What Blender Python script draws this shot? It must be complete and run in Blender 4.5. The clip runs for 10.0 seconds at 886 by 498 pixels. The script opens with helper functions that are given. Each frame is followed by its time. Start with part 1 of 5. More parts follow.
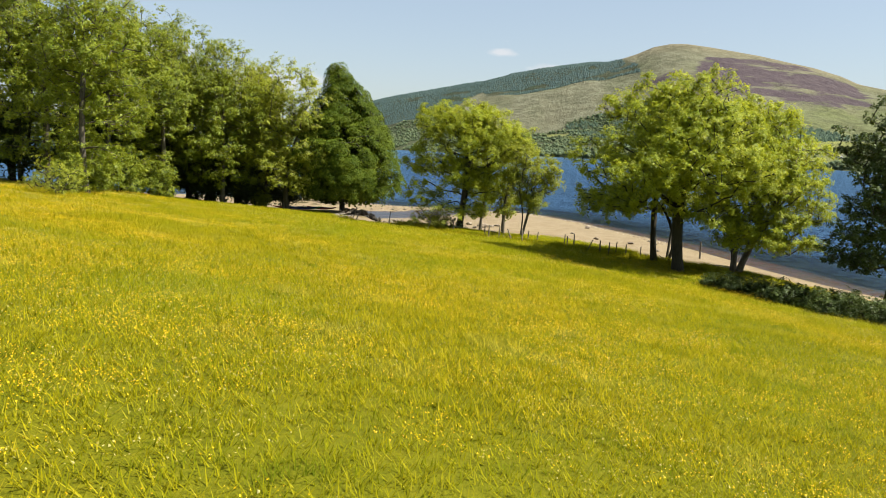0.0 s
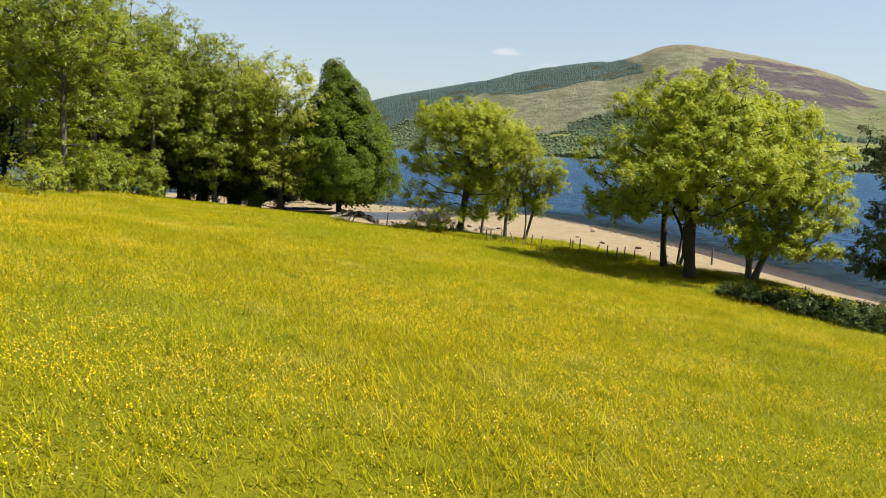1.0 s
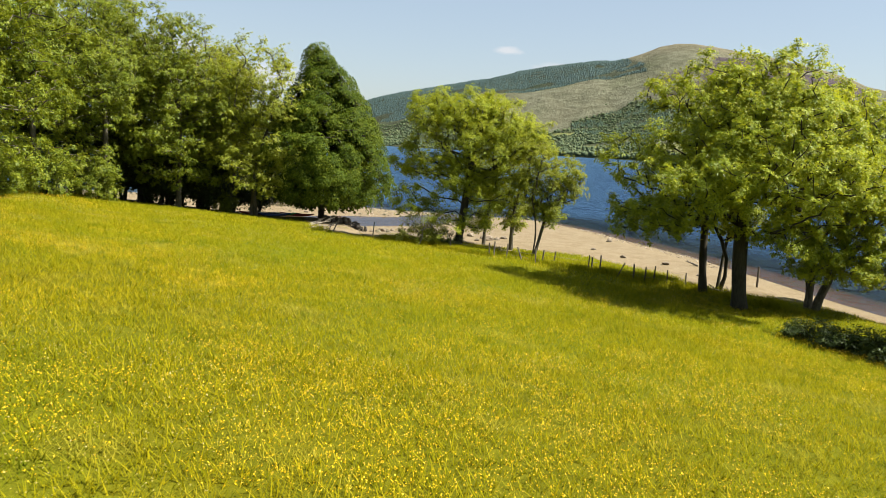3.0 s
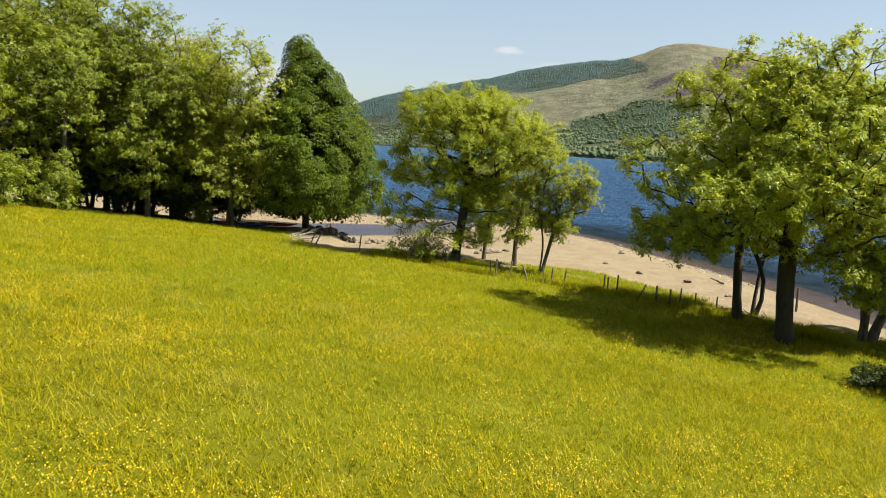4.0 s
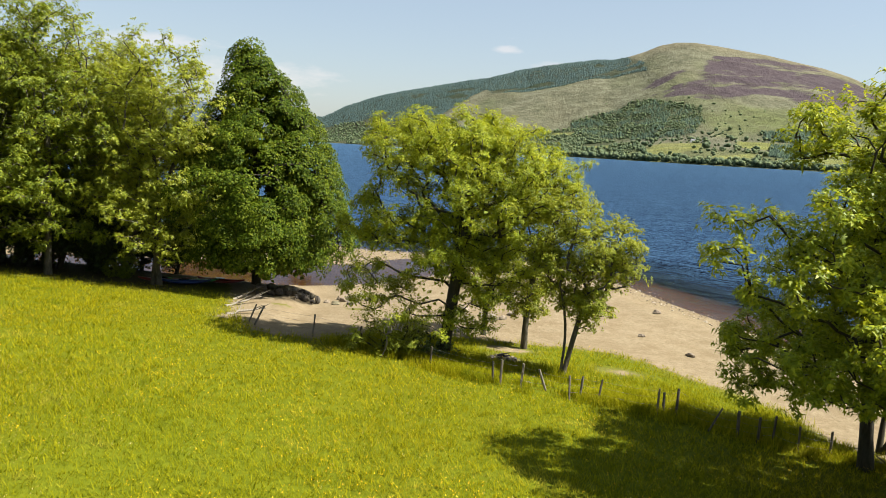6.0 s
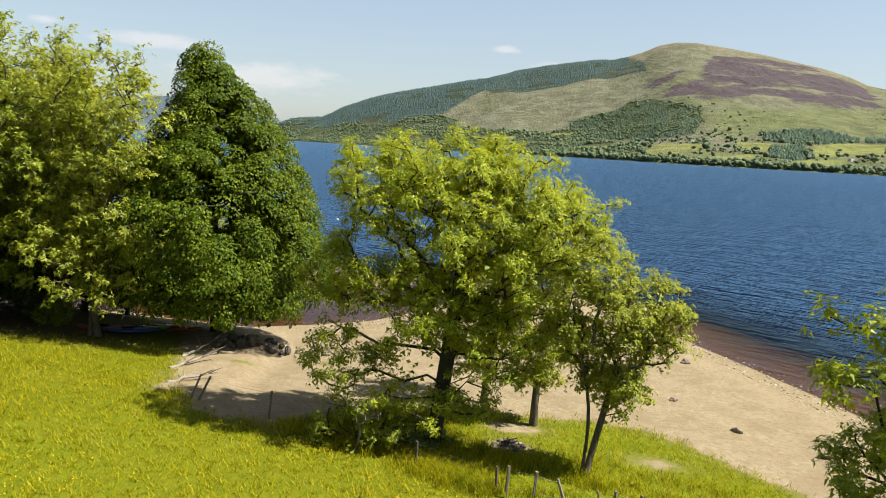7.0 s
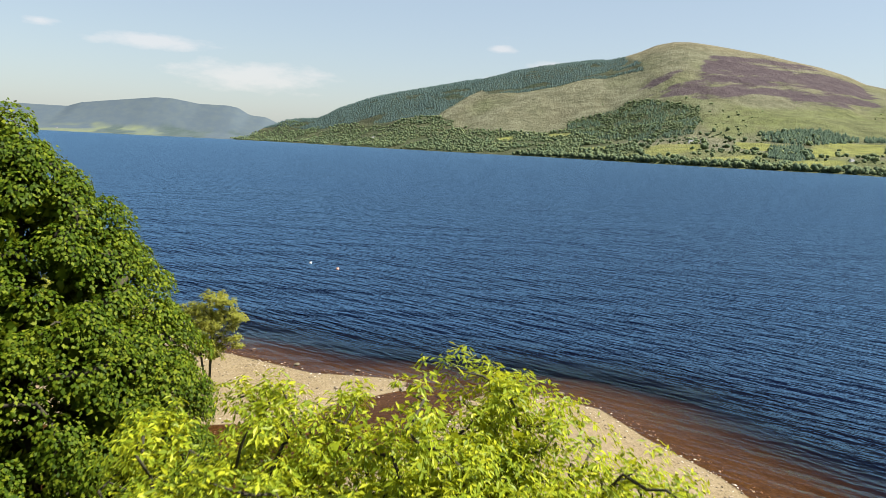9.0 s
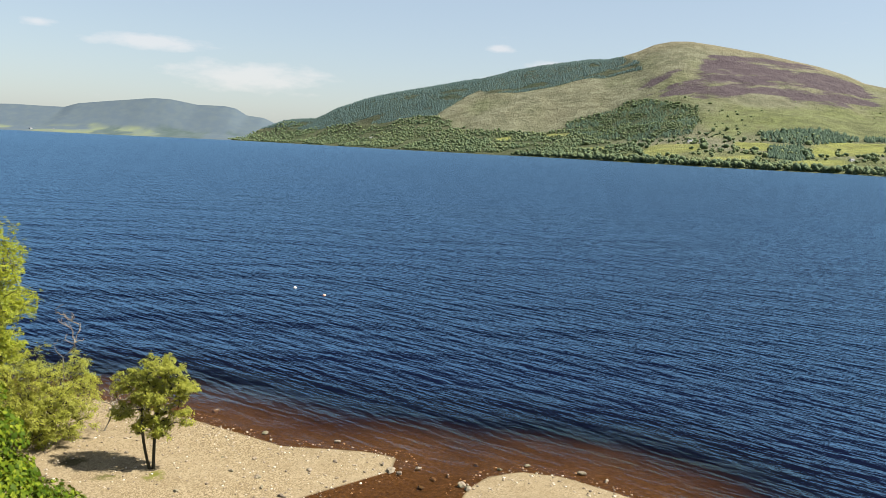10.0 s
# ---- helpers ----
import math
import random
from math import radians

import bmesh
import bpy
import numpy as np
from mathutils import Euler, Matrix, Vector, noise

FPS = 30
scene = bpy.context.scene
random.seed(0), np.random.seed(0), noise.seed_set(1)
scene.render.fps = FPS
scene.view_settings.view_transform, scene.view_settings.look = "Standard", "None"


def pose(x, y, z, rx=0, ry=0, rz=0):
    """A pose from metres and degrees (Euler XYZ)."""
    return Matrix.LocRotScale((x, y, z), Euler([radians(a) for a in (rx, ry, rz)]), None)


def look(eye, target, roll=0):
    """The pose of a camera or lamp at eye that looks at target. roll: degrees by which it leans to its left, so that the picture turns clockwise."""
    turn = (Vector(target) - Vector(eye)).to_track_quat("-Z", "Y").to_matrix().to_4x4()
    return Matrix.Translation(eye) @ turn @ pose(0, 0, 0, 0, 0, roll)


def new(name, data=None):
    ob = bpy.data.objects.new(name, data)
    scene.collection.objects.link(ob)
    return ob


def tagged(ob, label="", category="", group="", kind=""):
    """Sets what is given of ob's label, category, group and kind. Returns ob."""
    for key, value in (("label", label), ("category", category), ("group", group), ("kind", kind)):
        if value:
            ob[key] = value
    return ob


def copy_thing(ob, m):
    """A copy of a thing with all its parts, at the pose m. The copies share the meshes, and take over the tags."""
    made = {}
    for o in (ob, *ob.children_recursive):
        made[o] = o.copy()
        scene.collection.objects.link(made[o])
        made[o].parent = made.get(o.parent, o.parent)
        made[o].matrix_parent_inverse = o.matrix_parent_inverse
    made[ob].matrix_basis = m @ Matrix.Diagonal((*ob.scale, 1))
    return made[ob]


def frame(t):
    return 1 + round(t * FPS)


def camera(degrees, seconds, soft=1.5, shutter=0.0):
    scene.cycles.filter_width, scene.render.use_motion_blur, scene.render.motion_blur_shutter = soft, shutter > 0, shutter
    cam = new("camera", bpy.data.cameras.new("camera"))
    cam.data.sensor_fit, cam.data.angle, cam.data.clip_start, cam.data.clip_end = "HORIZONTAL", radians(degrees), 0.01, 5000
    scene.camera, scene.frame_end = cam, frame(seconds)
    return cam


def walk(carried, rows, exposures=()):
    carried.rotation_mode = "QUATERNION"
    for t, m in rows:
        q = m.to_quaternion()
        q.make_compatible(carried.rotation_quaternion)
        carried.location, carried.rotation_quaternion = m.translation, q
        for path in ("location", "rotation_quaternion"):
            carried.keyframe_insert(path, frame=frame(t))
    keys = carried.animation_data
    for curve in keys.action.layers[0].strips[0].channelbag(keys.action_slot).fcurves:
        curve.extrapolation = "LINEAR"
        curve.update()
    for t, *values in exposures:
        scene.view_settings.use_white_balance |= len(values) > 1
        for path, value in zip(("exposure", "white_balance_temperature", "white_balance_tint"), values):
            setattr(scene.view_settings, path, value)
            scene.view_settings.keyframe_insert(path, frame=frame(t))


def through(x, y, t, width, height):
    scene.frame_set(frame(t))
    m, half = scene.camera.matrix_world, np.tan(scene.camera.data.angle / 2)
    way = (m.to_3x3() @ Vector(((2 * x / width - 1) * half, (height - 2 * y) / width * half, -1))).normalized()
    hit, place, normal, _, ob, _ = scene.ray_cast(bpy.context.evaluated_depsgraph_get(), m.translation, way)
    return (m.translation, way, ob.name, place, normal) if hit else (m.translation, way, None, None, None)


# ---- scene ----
cam = camera(57.0, 10.0, soft=0.65, shutter=0.12)
PATH = [
    (0, (0.00, 0.00, 10.36), (-0.44, 99.26, -1.76), 2.43),
    (0.5, (0.11, 1.62, 10.37), (-0.45, 100.88, -1.80), 2.54),
    (1, (0.18, 3.79, 10.38), (-0.47, 103.04, -1.82), 2.73),
    (1.5, (0.26, 6.29, 10.39), (-0.44, 105.53, -1.88), 2.91),
    (2, (0.37, 9.40, 10.42), (-0.41, 108.63, -1.91), 3.02),
    (2.5, (0.46, 12.68, 10.41), (-0.35, 111.90, -2.00), 3.13),
    (4, (0.82, 24.71, 10.75), (-0.01, 123.93, -1.71), 3.13),
    (4.5, (0.91, 29.04, 11.25), (0.09, 128.26, -1.22), 3.09),
    (5, (1.04, 33.86, 11.96), (0.20, 133.07, -0.52), 2.96),
    (5.5, (1.16, 38.33, 12.75), (0.36, 137.54, 0.22), 3.01),
    (7, (1.48, 53.27, 15.07), (0.87, 152.48, 2.54), 3.03),
    (7.5, (1.58, 58.41, 16.03), (1.07, 157.62, 3.48), 2.93),
    (8, (1.75, 64.24, 17.49), (1.30, 163.45, 4.93), 2.89),
    (8.5, (1.86, 70.16, 18.75), (1.50, 169.37, 6.21), 2.83),
    (9, (2.01, 76.21, 20.12), (1.74, 175.43, 7.60), 2.81),
    (9.5, (1.98, 82.26, 21.00), (1.79, 181.47, 8.48), 2.78),
    (10, (2.00, 88.37, 22.09), (1.91, 187.58, 9.56), 2.66),
]
walk(cam, [(t, look(eye, target, roll)) for t, eye, target, roll in PATH])

# ---- light ----
SUN_TO = Vector((0.76, -0.12, 1.0)).normalized()
scene.view_settings.exposure = 1.47
sun = new("sun", bpy.data.lights.new("sun", "SUN"))
sun.data.energy, sun.data.angle, sun.data.color = 5.0, radians(0.53), (1.0, 0.95, 0.86)
sun.matrix_world = Matrix.Translation((0, 0, 300)) @ (-SUN_TO).to_track_quat("-Z", "Y").to_matrix().to_4x4()

world = bpy.data.worlds.new("sky")
scene.world = world
world.use_nodes = True
wn, wl = world.node_tree.nodes, world.node_tree.links
background = wn["Background"]
sky = wn.new("ShaderNodeTexSky")
sky.sky_type, sky.sun_disc = "NISHITA", False
sky.sun_elevation, sky.sun_rotation = math.asin(SUN_TO.z), math.atan2(SUN_TO.x, SUN_TO.y)
sky.air_density, sky.dust_density, sky.ozone_density = 1.0, 1.1, 1.3
background.inputs["Strength"].default_value = 0.0535

# Thin fair-weather clouds: soft ovals, torn by noise. (bearing, height, width, thickness) in degrees
wcoord = wn.new("ShaderNodeTexCoord")
wsep = wn.new("ShaderNodeSeparateXYZ")
wl.new(wcoord.outputs["Generated"], wsep.inputs[0])


def wmath(op, a, b=None, c=None):
    n = wn.new("ShaderNodeMath")
    n.operation = op
    for k, v in enumerate((a, b, c)):
        if v is None:
            continue
        if isinstance(v, (int, float)):
            n.inputs[k].default_value = v
        else:
            wl.new(v, n.inputs[k])
    return n.outputs[0]


bearing = wmath("MULTIPLY", wmath("ARCTAN2", wsep.outputs[0], wsep.outputs[1]), 57.2958)
height = wmath("MULTIPLY", wmath("ARCSINE", wsep.outputs[2]), 57.2958)
wnoise = wn.new("ShaderNodeTexNoise")
wmap = wn.new("ShaderNodeMapping")
wmap.inputs["Scale"].default_value = (1, 1, 3.2)
wl.new(wcoord.outputs["Generated"], wmap.inputs[0])
wl.new(wmap.outputs[0], wnoise.inputs["Vector"])
wnoise.inputs["Scale"].default_value, wnoise.inputs["Detail"].default_value = 26, 7
wnoise.inputs["Roughness"].default_value = 0.62
cover = None
for b, h, w, t in ((3.2, 6.7, 1.5, 0.42), (6.7, 5.7, 2.4, 0.5), (3.1, 4.7, 1.4, 0.42), (30.5, 3.7, 5.5, 0.9),
                   (-20.0, 5.8, 5.5, 0.75), (-13.5, 4.0, 7.5, 1.4), (-26.5, 6.4, 1.6, 0.45), (13.4, 6.9, 0.8, 0.3),
                   (-70, 14, 22, 3.0), (60, 12, 18, 2.5), (140, 16, 30, 4), (-140, 15, 26, 4)):
    dx = wmath("DIVIDE", wmath("SUBTRACT", bearing, b), w)
    dy = wmath("DIVIDE", wmath("SUBTRACT", height, h), t)
    r = wmath("SQRT", wmath("ADD", wmath("MULTIPLY", dx, dx), wmath("MULTIPLY", dy, dy)))
    m = wmath("MAXIMUM", wmath("SUBTRACT", 1.0, r), 0.0)
    cover = m if cover is None else wmath("MAXIMUM", cover, m)
cloud = wmath("MULTIPLY", wmath("SMOOTH_MIN", wmath("MAXIMUM", wmath("SUBTRACT", wmath("ADD", wmath("MULTIPLY", cover, 0.75), wnoise.outputs[0]), 0.66), 0.0), 0.4, 0.15), 1.0)
wmix = wn.new("ShaderNodeMix")
wmix.data_type = "RGBA"
wl.new(cloud, wmix.inputs["Factor"])
whaze = wn.new("ShaderNodeMix")
whaze.data_type = "RGBA"
whaze.inputs["Factor"].default_value = 0.38
wl.new(sky.outputs[0], whaze.inputs["A"])
whaze.inputs["B"].default_value = (4.25, 4.75, 5.2, 1)
wl.new(whaze.outputs["Result"], wmix.inputs["A"])
wmix.inputs["B"].default_value = (7.2, 6.6, 6.4, 1)
wl.new(wmix.outputs["Result"], background.inputs["Color"])


# ---- materials ----
class Nodes:
    """A material and short ways to wire its nodes."""

    def __init__(self, name):
        self.m = bpy.data.materials.new(name)
        self.m.use_nodes = True
        self.n, self.l = self.m.node_tree.nodes, self.m.node_tree.links
        self.n.clear()
        self.out = self.n.new("ShaderNodeOutputMaterial")

    def put(self, socket, v):
        if isinstance(v, bpy.types.NodeSocket):
            self.l.new(v, socket)
        elif isinstance(v, (tuple, list)) and len(v) == 3 and socket.type == "RGBA":
            socket.default_value = (*v, 1)
        else:
            socket.default_value = v

    def node(self, kind, **values):
        n = self.n.new("ShaderNode" + kind)
        for k, v in values.items():
            self.put(n.inputs[k.replace("_", " ")], v)
        return n

    def coord(self, scale=(1, 1, 1), obj=False):
        c = self.n.new("ShaderNodeTexCoord") if obj else self.n.new("ShaderNodeNewGeometry")
        m = self.node("Mapping", Scale=scale)
        self.l.new(c.outputs["Object" if obj else "Position"], m.inputs[0])
        return m.outputs[0]

    def noise(self, vec, scale, detail=4.0, rough=0.55):
        return self.node("TexNoise", Vector=vec, Scale=scale, Detail=detail, Roughness=rough).outputs[0]

    def ramp(self, fac, *stops):
        r = self.n.new("ShaderNodeValToRGB")
        while len(r.color_ramp.elements) < len(stops):
            r.color_ramp.elements.new(0.5)
        for e, (p, c) in zip(r.color_ramp.elements, stops):
            e.position, e.color = p, (*c, 1) if len(c) == 3 else c
        self.put(r.inputs[0], fac)
        return r.outputs[0]

    def mix(self, fac, a, b, kind="MIX"):
        x = self.n.new("ShaderNodeMix")
        x.data_type, x.blend_type = "RGBA", kind
        self.put(x.inputs["Factor"], fac)
        self.put(x.inputs["A"], a)
        self.put(x.inputs["B"], b)
        return x.outputs["Result"]

    def math(self, op, a, b=0.0):
        x = self.n.new("ShaderNodeMath")
        x.operation = op
        self.put(x.inputs[0], a)
        self.put(x.inputs[1], b)
        return x.outputs[0]

    def attr(self, name):
        a = self.n.new("ShaderNodeAttribute")
        a.attribute_name = name
        return a.outputs["Fac"]

    def attr_color(self, name):
        a = self.n.new("ShaderNodeAttribute")
        a.attribute_name = name
        return a.outputs["Color"]

    def bump(self, heightv, strength=0.5, distance=0.05):
        return self.node("Bump", Height=heightv, Strength=strength, Distance=distance).outputs[0]

    def surface(self, color, rough=0.8, normal=None, metal=0.0, spec=0.5):
        b = self.node("BsdfPrincipled", Base_Color=color, Roughness=rough, Metallic=metal)
        b.inputs["Specular IOR Level"].default_value = spec
        if normal is not None:
            self.l.new(normal, b.inputs["Normal"])
        return b.outputs[0]

    def done(self, shader):
        self.l.new(shader, self.out.inputs[0])
        return self.m

    def island(self):
        return self.n.new("ShaderNodeNewGeometry").outputs["Random Per Island"]

    def shades(self, fac, a, b):
        x = self.n.new("ShaderNodeMixShader")
        self.put(x.inputs[0], fac)
        self.l.new(a, x.inputs[1])
        self.l.new(b, x.inputs[2])
        return x.outputs[0]


def leaf_material(name, dark, mid, light, through=0.4, gloss=0.45, patch=0.5, spec=0.2, tuft=0.0):
    """Leaves: each a shade of its own, in drifts a metre or two wide, letting light through."""
    k = Nodes(name)
    drift = k.noise(k.coord(), patch, 3)
    fac = k.math("ADD", k.math("MULTIPLY", k.island(), 0.55), k.math("MULTIPLY", drift, 0.5))
    color = k.ramp(fac, (0.18, dark), (0.52, mid), (0.85, light))
    normal = k.bump(k.noise(k.coord(), 0.3, 4, 0.7), 1.0, tuft) if tuft else None
    front = k.surface(color, gloss, normal, spec=spec)
    glow = k.node("BsdfTranslucent", Color=k.mix(0.5, color, (light[0] * 1.3, light[1] * 1.2, light[2] * 0.7))).outputs[0]
    return k.done(k.shades(through, front, glow))


ASH = leaf_material("ash_leaf", (0.075, 0.122, 0.009), (0.205, 0.265, 0.014), (0.42, 0.43, 0.022), 0.42)
SYCAMORE = leaf_material("sycamore_leaf", (0.016, 0.036, 0.002), (0.05, 0.082, 0.004), (0.15, 0.178, 0.012), 0.25, 0.55, spec=0.07)
ALDER = leaf_material("alder_leaf", (0.09, 0.13, 0.012), (0.205, 0.245, 0.02), (0.36, 0.37, 0.035), 0.46)
OAK = leaf_material("oak_leaf", (0.025, 0.042, 0.007), (0.045, 0.07, 0.011), (0.085, 0.11, 0.017), 0.25)
WOOD_LEAF = leaf_material("woodland_leaf", (0.054, 0.092, 0.009), (0.133, 0.178, 0.013), (0.285, 0.31, 0.024), 0.4)
THICKET = leaf_material("thicket_leaf", (0.016, 0.028, 0.006), (0.03, 0.046, 0.009), (0.055, 0.075, 0.014), 0.2)
BRAMBLE = leaf_material("bramble_leaf", (0.02, 0.038, 0.007), (0.045, 0.07, 0.012), (0.085, 0.11, 0.02), 0.25)
WILLOW = leaf_material("willow_leaf", (0.12, 0.14, 0.018), (0.22, 0.235, 0.03), (0.36, 0.36, 0.06), 0.4)
# Far-shore leaf greens are lifted and shifted blue to carry distance haze.
FAR_LEAF = leaf_material("hazed_broadleaf", (0.066, 0.104, 0.06), (0.112, 0.155, 0.078), (0.19, 0.225, 0.1), 0.3, 0.8, 0.006, tuft=4.5)
NEAR_FIR = leaf_material("hazed_spruce", (0.028, 0.052, 0.036), (0.043, 0.075, 0.047), (0.068, 0.105, 0.06), 0.2, 0.8, 0.004, tuft=4.5)
FAR_FIR = leaf_material("hazed_conifer", (0.034, 0.062, 0.062), (0.045, 0.078, 0.074), (0.06, 0.096, 0.084), 0.25, 0.8, 0.004, tuft=4.5)


def bark_material(name, dark, light):
    k = Nodes(name)
    v = k.coord((1, 1, 0.22))
    a, b = k.noise(v, 9, 6, 0.65), k.noise(k.coord(), 0.9, 3)
    color = k.mix(k.math("MULTIPLY", b, 0.5), k.ramp(a, (0.3, dark), (0.7, light)), (0.05, 0.055, 0.025))
    return k.done(k.surface(color, 0.9, k.bump(a, 0.8, 0.04), spec=0.2))


BARK = bark_material("ash_bark", (0.032, 0.026, 0.019), (0.15, 0.125, 0.092))
BARK_DARK = bark_material("dark_bark", (0.014, 0.011, 0.008), (0.052, 0.042, 0.03))
DEADWOOD = bark_material("dead_wood", (0.13, 0.11, 0.085), (0.32, 0.28, 0.23))


def post_material():
    k = Nodes("weathered_post")
    a = k.noise(k.coord((1, 1, 0.08)), 26, 5, 0.6)
    tone = k.n.new("ShaderNodeObjectInfo").outputs["Random"]
    color = k.mix(tone, k.ramp(a, (0.3, (0.035, 0.028, 0.02)), (0.7, (0.12, 0.1, 0.075))), k.ramp(a, (0.3, (0.08, 0.066, 0.048)), (0.7, (0.22, 0.19, 0.145))))
    return k.done(k.surface(color, 0.9, k.bump(a, 0.6, 0.01), spec=0.2))


POST = post_material()


def wire_material():
    k = Nodes("galvanised_wire")
    return k.done(k.surface(k.ramp(k.noise(k.coord(), 3, 4), (0.35, (0.12, 0.09, 0.07)), (0.65, (0.3, 0.3, 0.3))), 0.55, metal=0.8))


WIRE = wire_material()


def rock_material(name, dark, mid, light):
    k = Nodes(name)
    a, b, c = k.noise(k.coord(), 5, 7, 0.6), k.noise(k.coord(), 0.7, 3), k.noise(k.coord(), 30, 3)
    tone = k.n.new("ShaderNodeObjectInfo").outputs["Random"]
    color = k.ramp(a, (0.3, dark), (0.55, mid), (0.75, light))
    color = k.mix(k.math("MULTIPLY", tone, 0.35), color, tuple(min(1.0, c * 1.5) for c in light))
    color = k.mix(k.ramp(b, (0.5, (0, 0, 0)), (0.62, (0.7, 0.7, 0.7))), color, (0.1, 0.095, 0.05))
    return k.done(k.surface(color, 0.85, k.bump(k.math("ADD", a, k.math("MULTIPLY", c, 0.3)), 0.7, 0.05), spec=0.3))


# Heap boulders: the sycamore's shade is put into a darker stone colour.
ROCK = rock_material("shaded_boulder", (0.02, 0.017, 0.014), (0.042, 0.036, 0.029), (0.1, 0.086, 0.068))
ROCK_PALE = rock_material("beach_stone", (0.05, 0.04, 0.028), (0.14, 0.11, 0.078), (0.26, 0.215, 0.155))


def shingle_material():
    k = Nodes("pale_shingle")
    color = k.ramp(k.island(), (0.0, (0.078, 0.0585, 0.039)), (0.4, (0.2106, 0.1677, 0.117)), (0.8, (0.312, 0.2613, 0.1872)), (1.0, (0.468, 0.4212, 0.3354)))
    return k.done(k.surface(color, 0.8, spec=0.3))


SHINGLE = shingle_material()


def ground_material():
    """Meadow turf, bare sand and wet stony lake bed in one sheet, parted by ragged edges."""
    k = Nodes("meadow_and_beach")
    p = k.coord()
    big, mid, small, fine = k.noise(p, 0.09, 3), k.noise(p, 0.55, 5, 0.6), k.noise(p, 3.5, 6, 0.7), k.noise(p, 22, 4, 0.7)
    turf = k.ramp(mid, (0.28, (0.0819, 0.0874, 0.0039)), (0.5, (0.1303, 0.1209, 0.0039)), (0.72, (0.1786, 0.1521, 0.0055)))
    turf = k.mix(k.ramp(big, (0.4, (0, 0, 0)), (0.66, (0.55, 0.55, 0.55))), turf, (0.092, 0.1061, 0.0047))
    turf = k.mix(k.ramp(small, (0.35, (0, 0, 0)), (0.75, (0.6, 0.6, 0.6))), turf, (0.1934, 0.1599, 0.0086))
    turf = k.mix(0.35, turf, (0.045, 0.05, 0.003))
    turf = k.mix(k.ramp(fine, (0.3, (0.85, 0.85, 0.85)), (0.58, (0, 0, 0))), turf, (0.035, 0.042, 0.002))
    lush = k.attr("lush")
    turf = k.mix(lush, turf, k.ramp(small, (0.25, (0.0546, 0.0741, 0.0047)), (0.5, (0.0936, 0.1131, 0.0055)), (0.75, (0.1326, 0.1443, 0.0078))))
    sand = k.ramp(small, (0.25, (0.14, 0.109, 0.065)), (0.5, (0.198, 0.158, 0.098)), (0.75, (0.27, 0.22, 0.145)))
    sand = k.mix(k.ramp(mid, (0.42, (0, 0, 0)), (0.66, (0.7, 0.7, 0.7))), sand, (0.15, 0.113, 0.064))
    sand = k.mix(k.ramp(fine, (0.5, (0, 0, 0)), (0.72, (0.7, 0.7, 0.7))), sand, (0.085, 0.064, 0.036))
    trod = k.noise(p, 1.5, 4, 0.6)
    cells = k.node("TexVoronoi", Vector=p, Scale=13.0)
    grit = k.ramp(cells.outputs["Color"], (0.1, (0.0702, 0.0507, 0.0281)), (0.5, (0.1794, 0.1365, 0.0764)), (0.9, (0.2886, 0.2379, 0.1521)))
    sand = k.mix(k.math("MULTIPLY", k.attr("stony"), 0.55), sand, grit)
    bed = k.ramp(small, (0.3, (0.032, 0.022, 0.012)), (0.55, (0.085, 0.059, 0.031)), (0.78, (0.18, 0.132, 0.074)))
    ragged = k.math("MULTIPLY", k.math("SUBTRACT", k.math("ADD", k.math("MULTIPLY", mid, 0.6), k.math("MULTIPLY", small, 0.4)), 0.5), 1.6)
    green = k.ramp(k.math("ADD", k.attr("grass"), ragged), (0.44, (0, 0, 0)), (0.56, (1, 1, 1)))
    wet = k.ramp(k.math("ADD", k.attr("wet"), k.math("MULTIPLY", ragged, 0.3)), (0.4, (0, 0, 0)), (0.6, (1, 1, 1)))
    edge = k.ramp(k.math("ADD", k.attr("grass"), k.math("MULTIPLY", ragged, 0.6)), (0.5, (0.75, 0.75, 0.75)), (1.15, (0, 0, 0)))
    turf = k.mix(edge, turf, k.ramp(small, (0.3, (0.075, 0.08, 0.018)), (0.7, (0.15, 0.13, 0.045))))
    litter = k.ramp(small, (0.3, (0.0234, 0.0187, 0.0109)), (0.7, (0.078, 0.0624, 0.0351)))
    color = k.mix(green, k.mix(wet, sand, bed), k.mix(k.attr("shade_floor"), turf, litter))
    rough = k.mix(wet, (0.92, 0.92, 0.92), (0.5, 0.5, 0.5))
    h = k.math("ADD", k.math("MULTIPLY", fine, 0.4), k.math("ADD", small, k.math("MULTIPLY", cells.outputs["Distance"], k.math("MULTIPLY", k.attr("stony"), -0.6))))
    h = k.math("ADD", h, k.math("MULTIPLY", trod, 2.2))
    return k.done(k.surface(color, rough, k.bump(h, 0.55, 0.07), spec=0.04))


GROUND = ground_material()


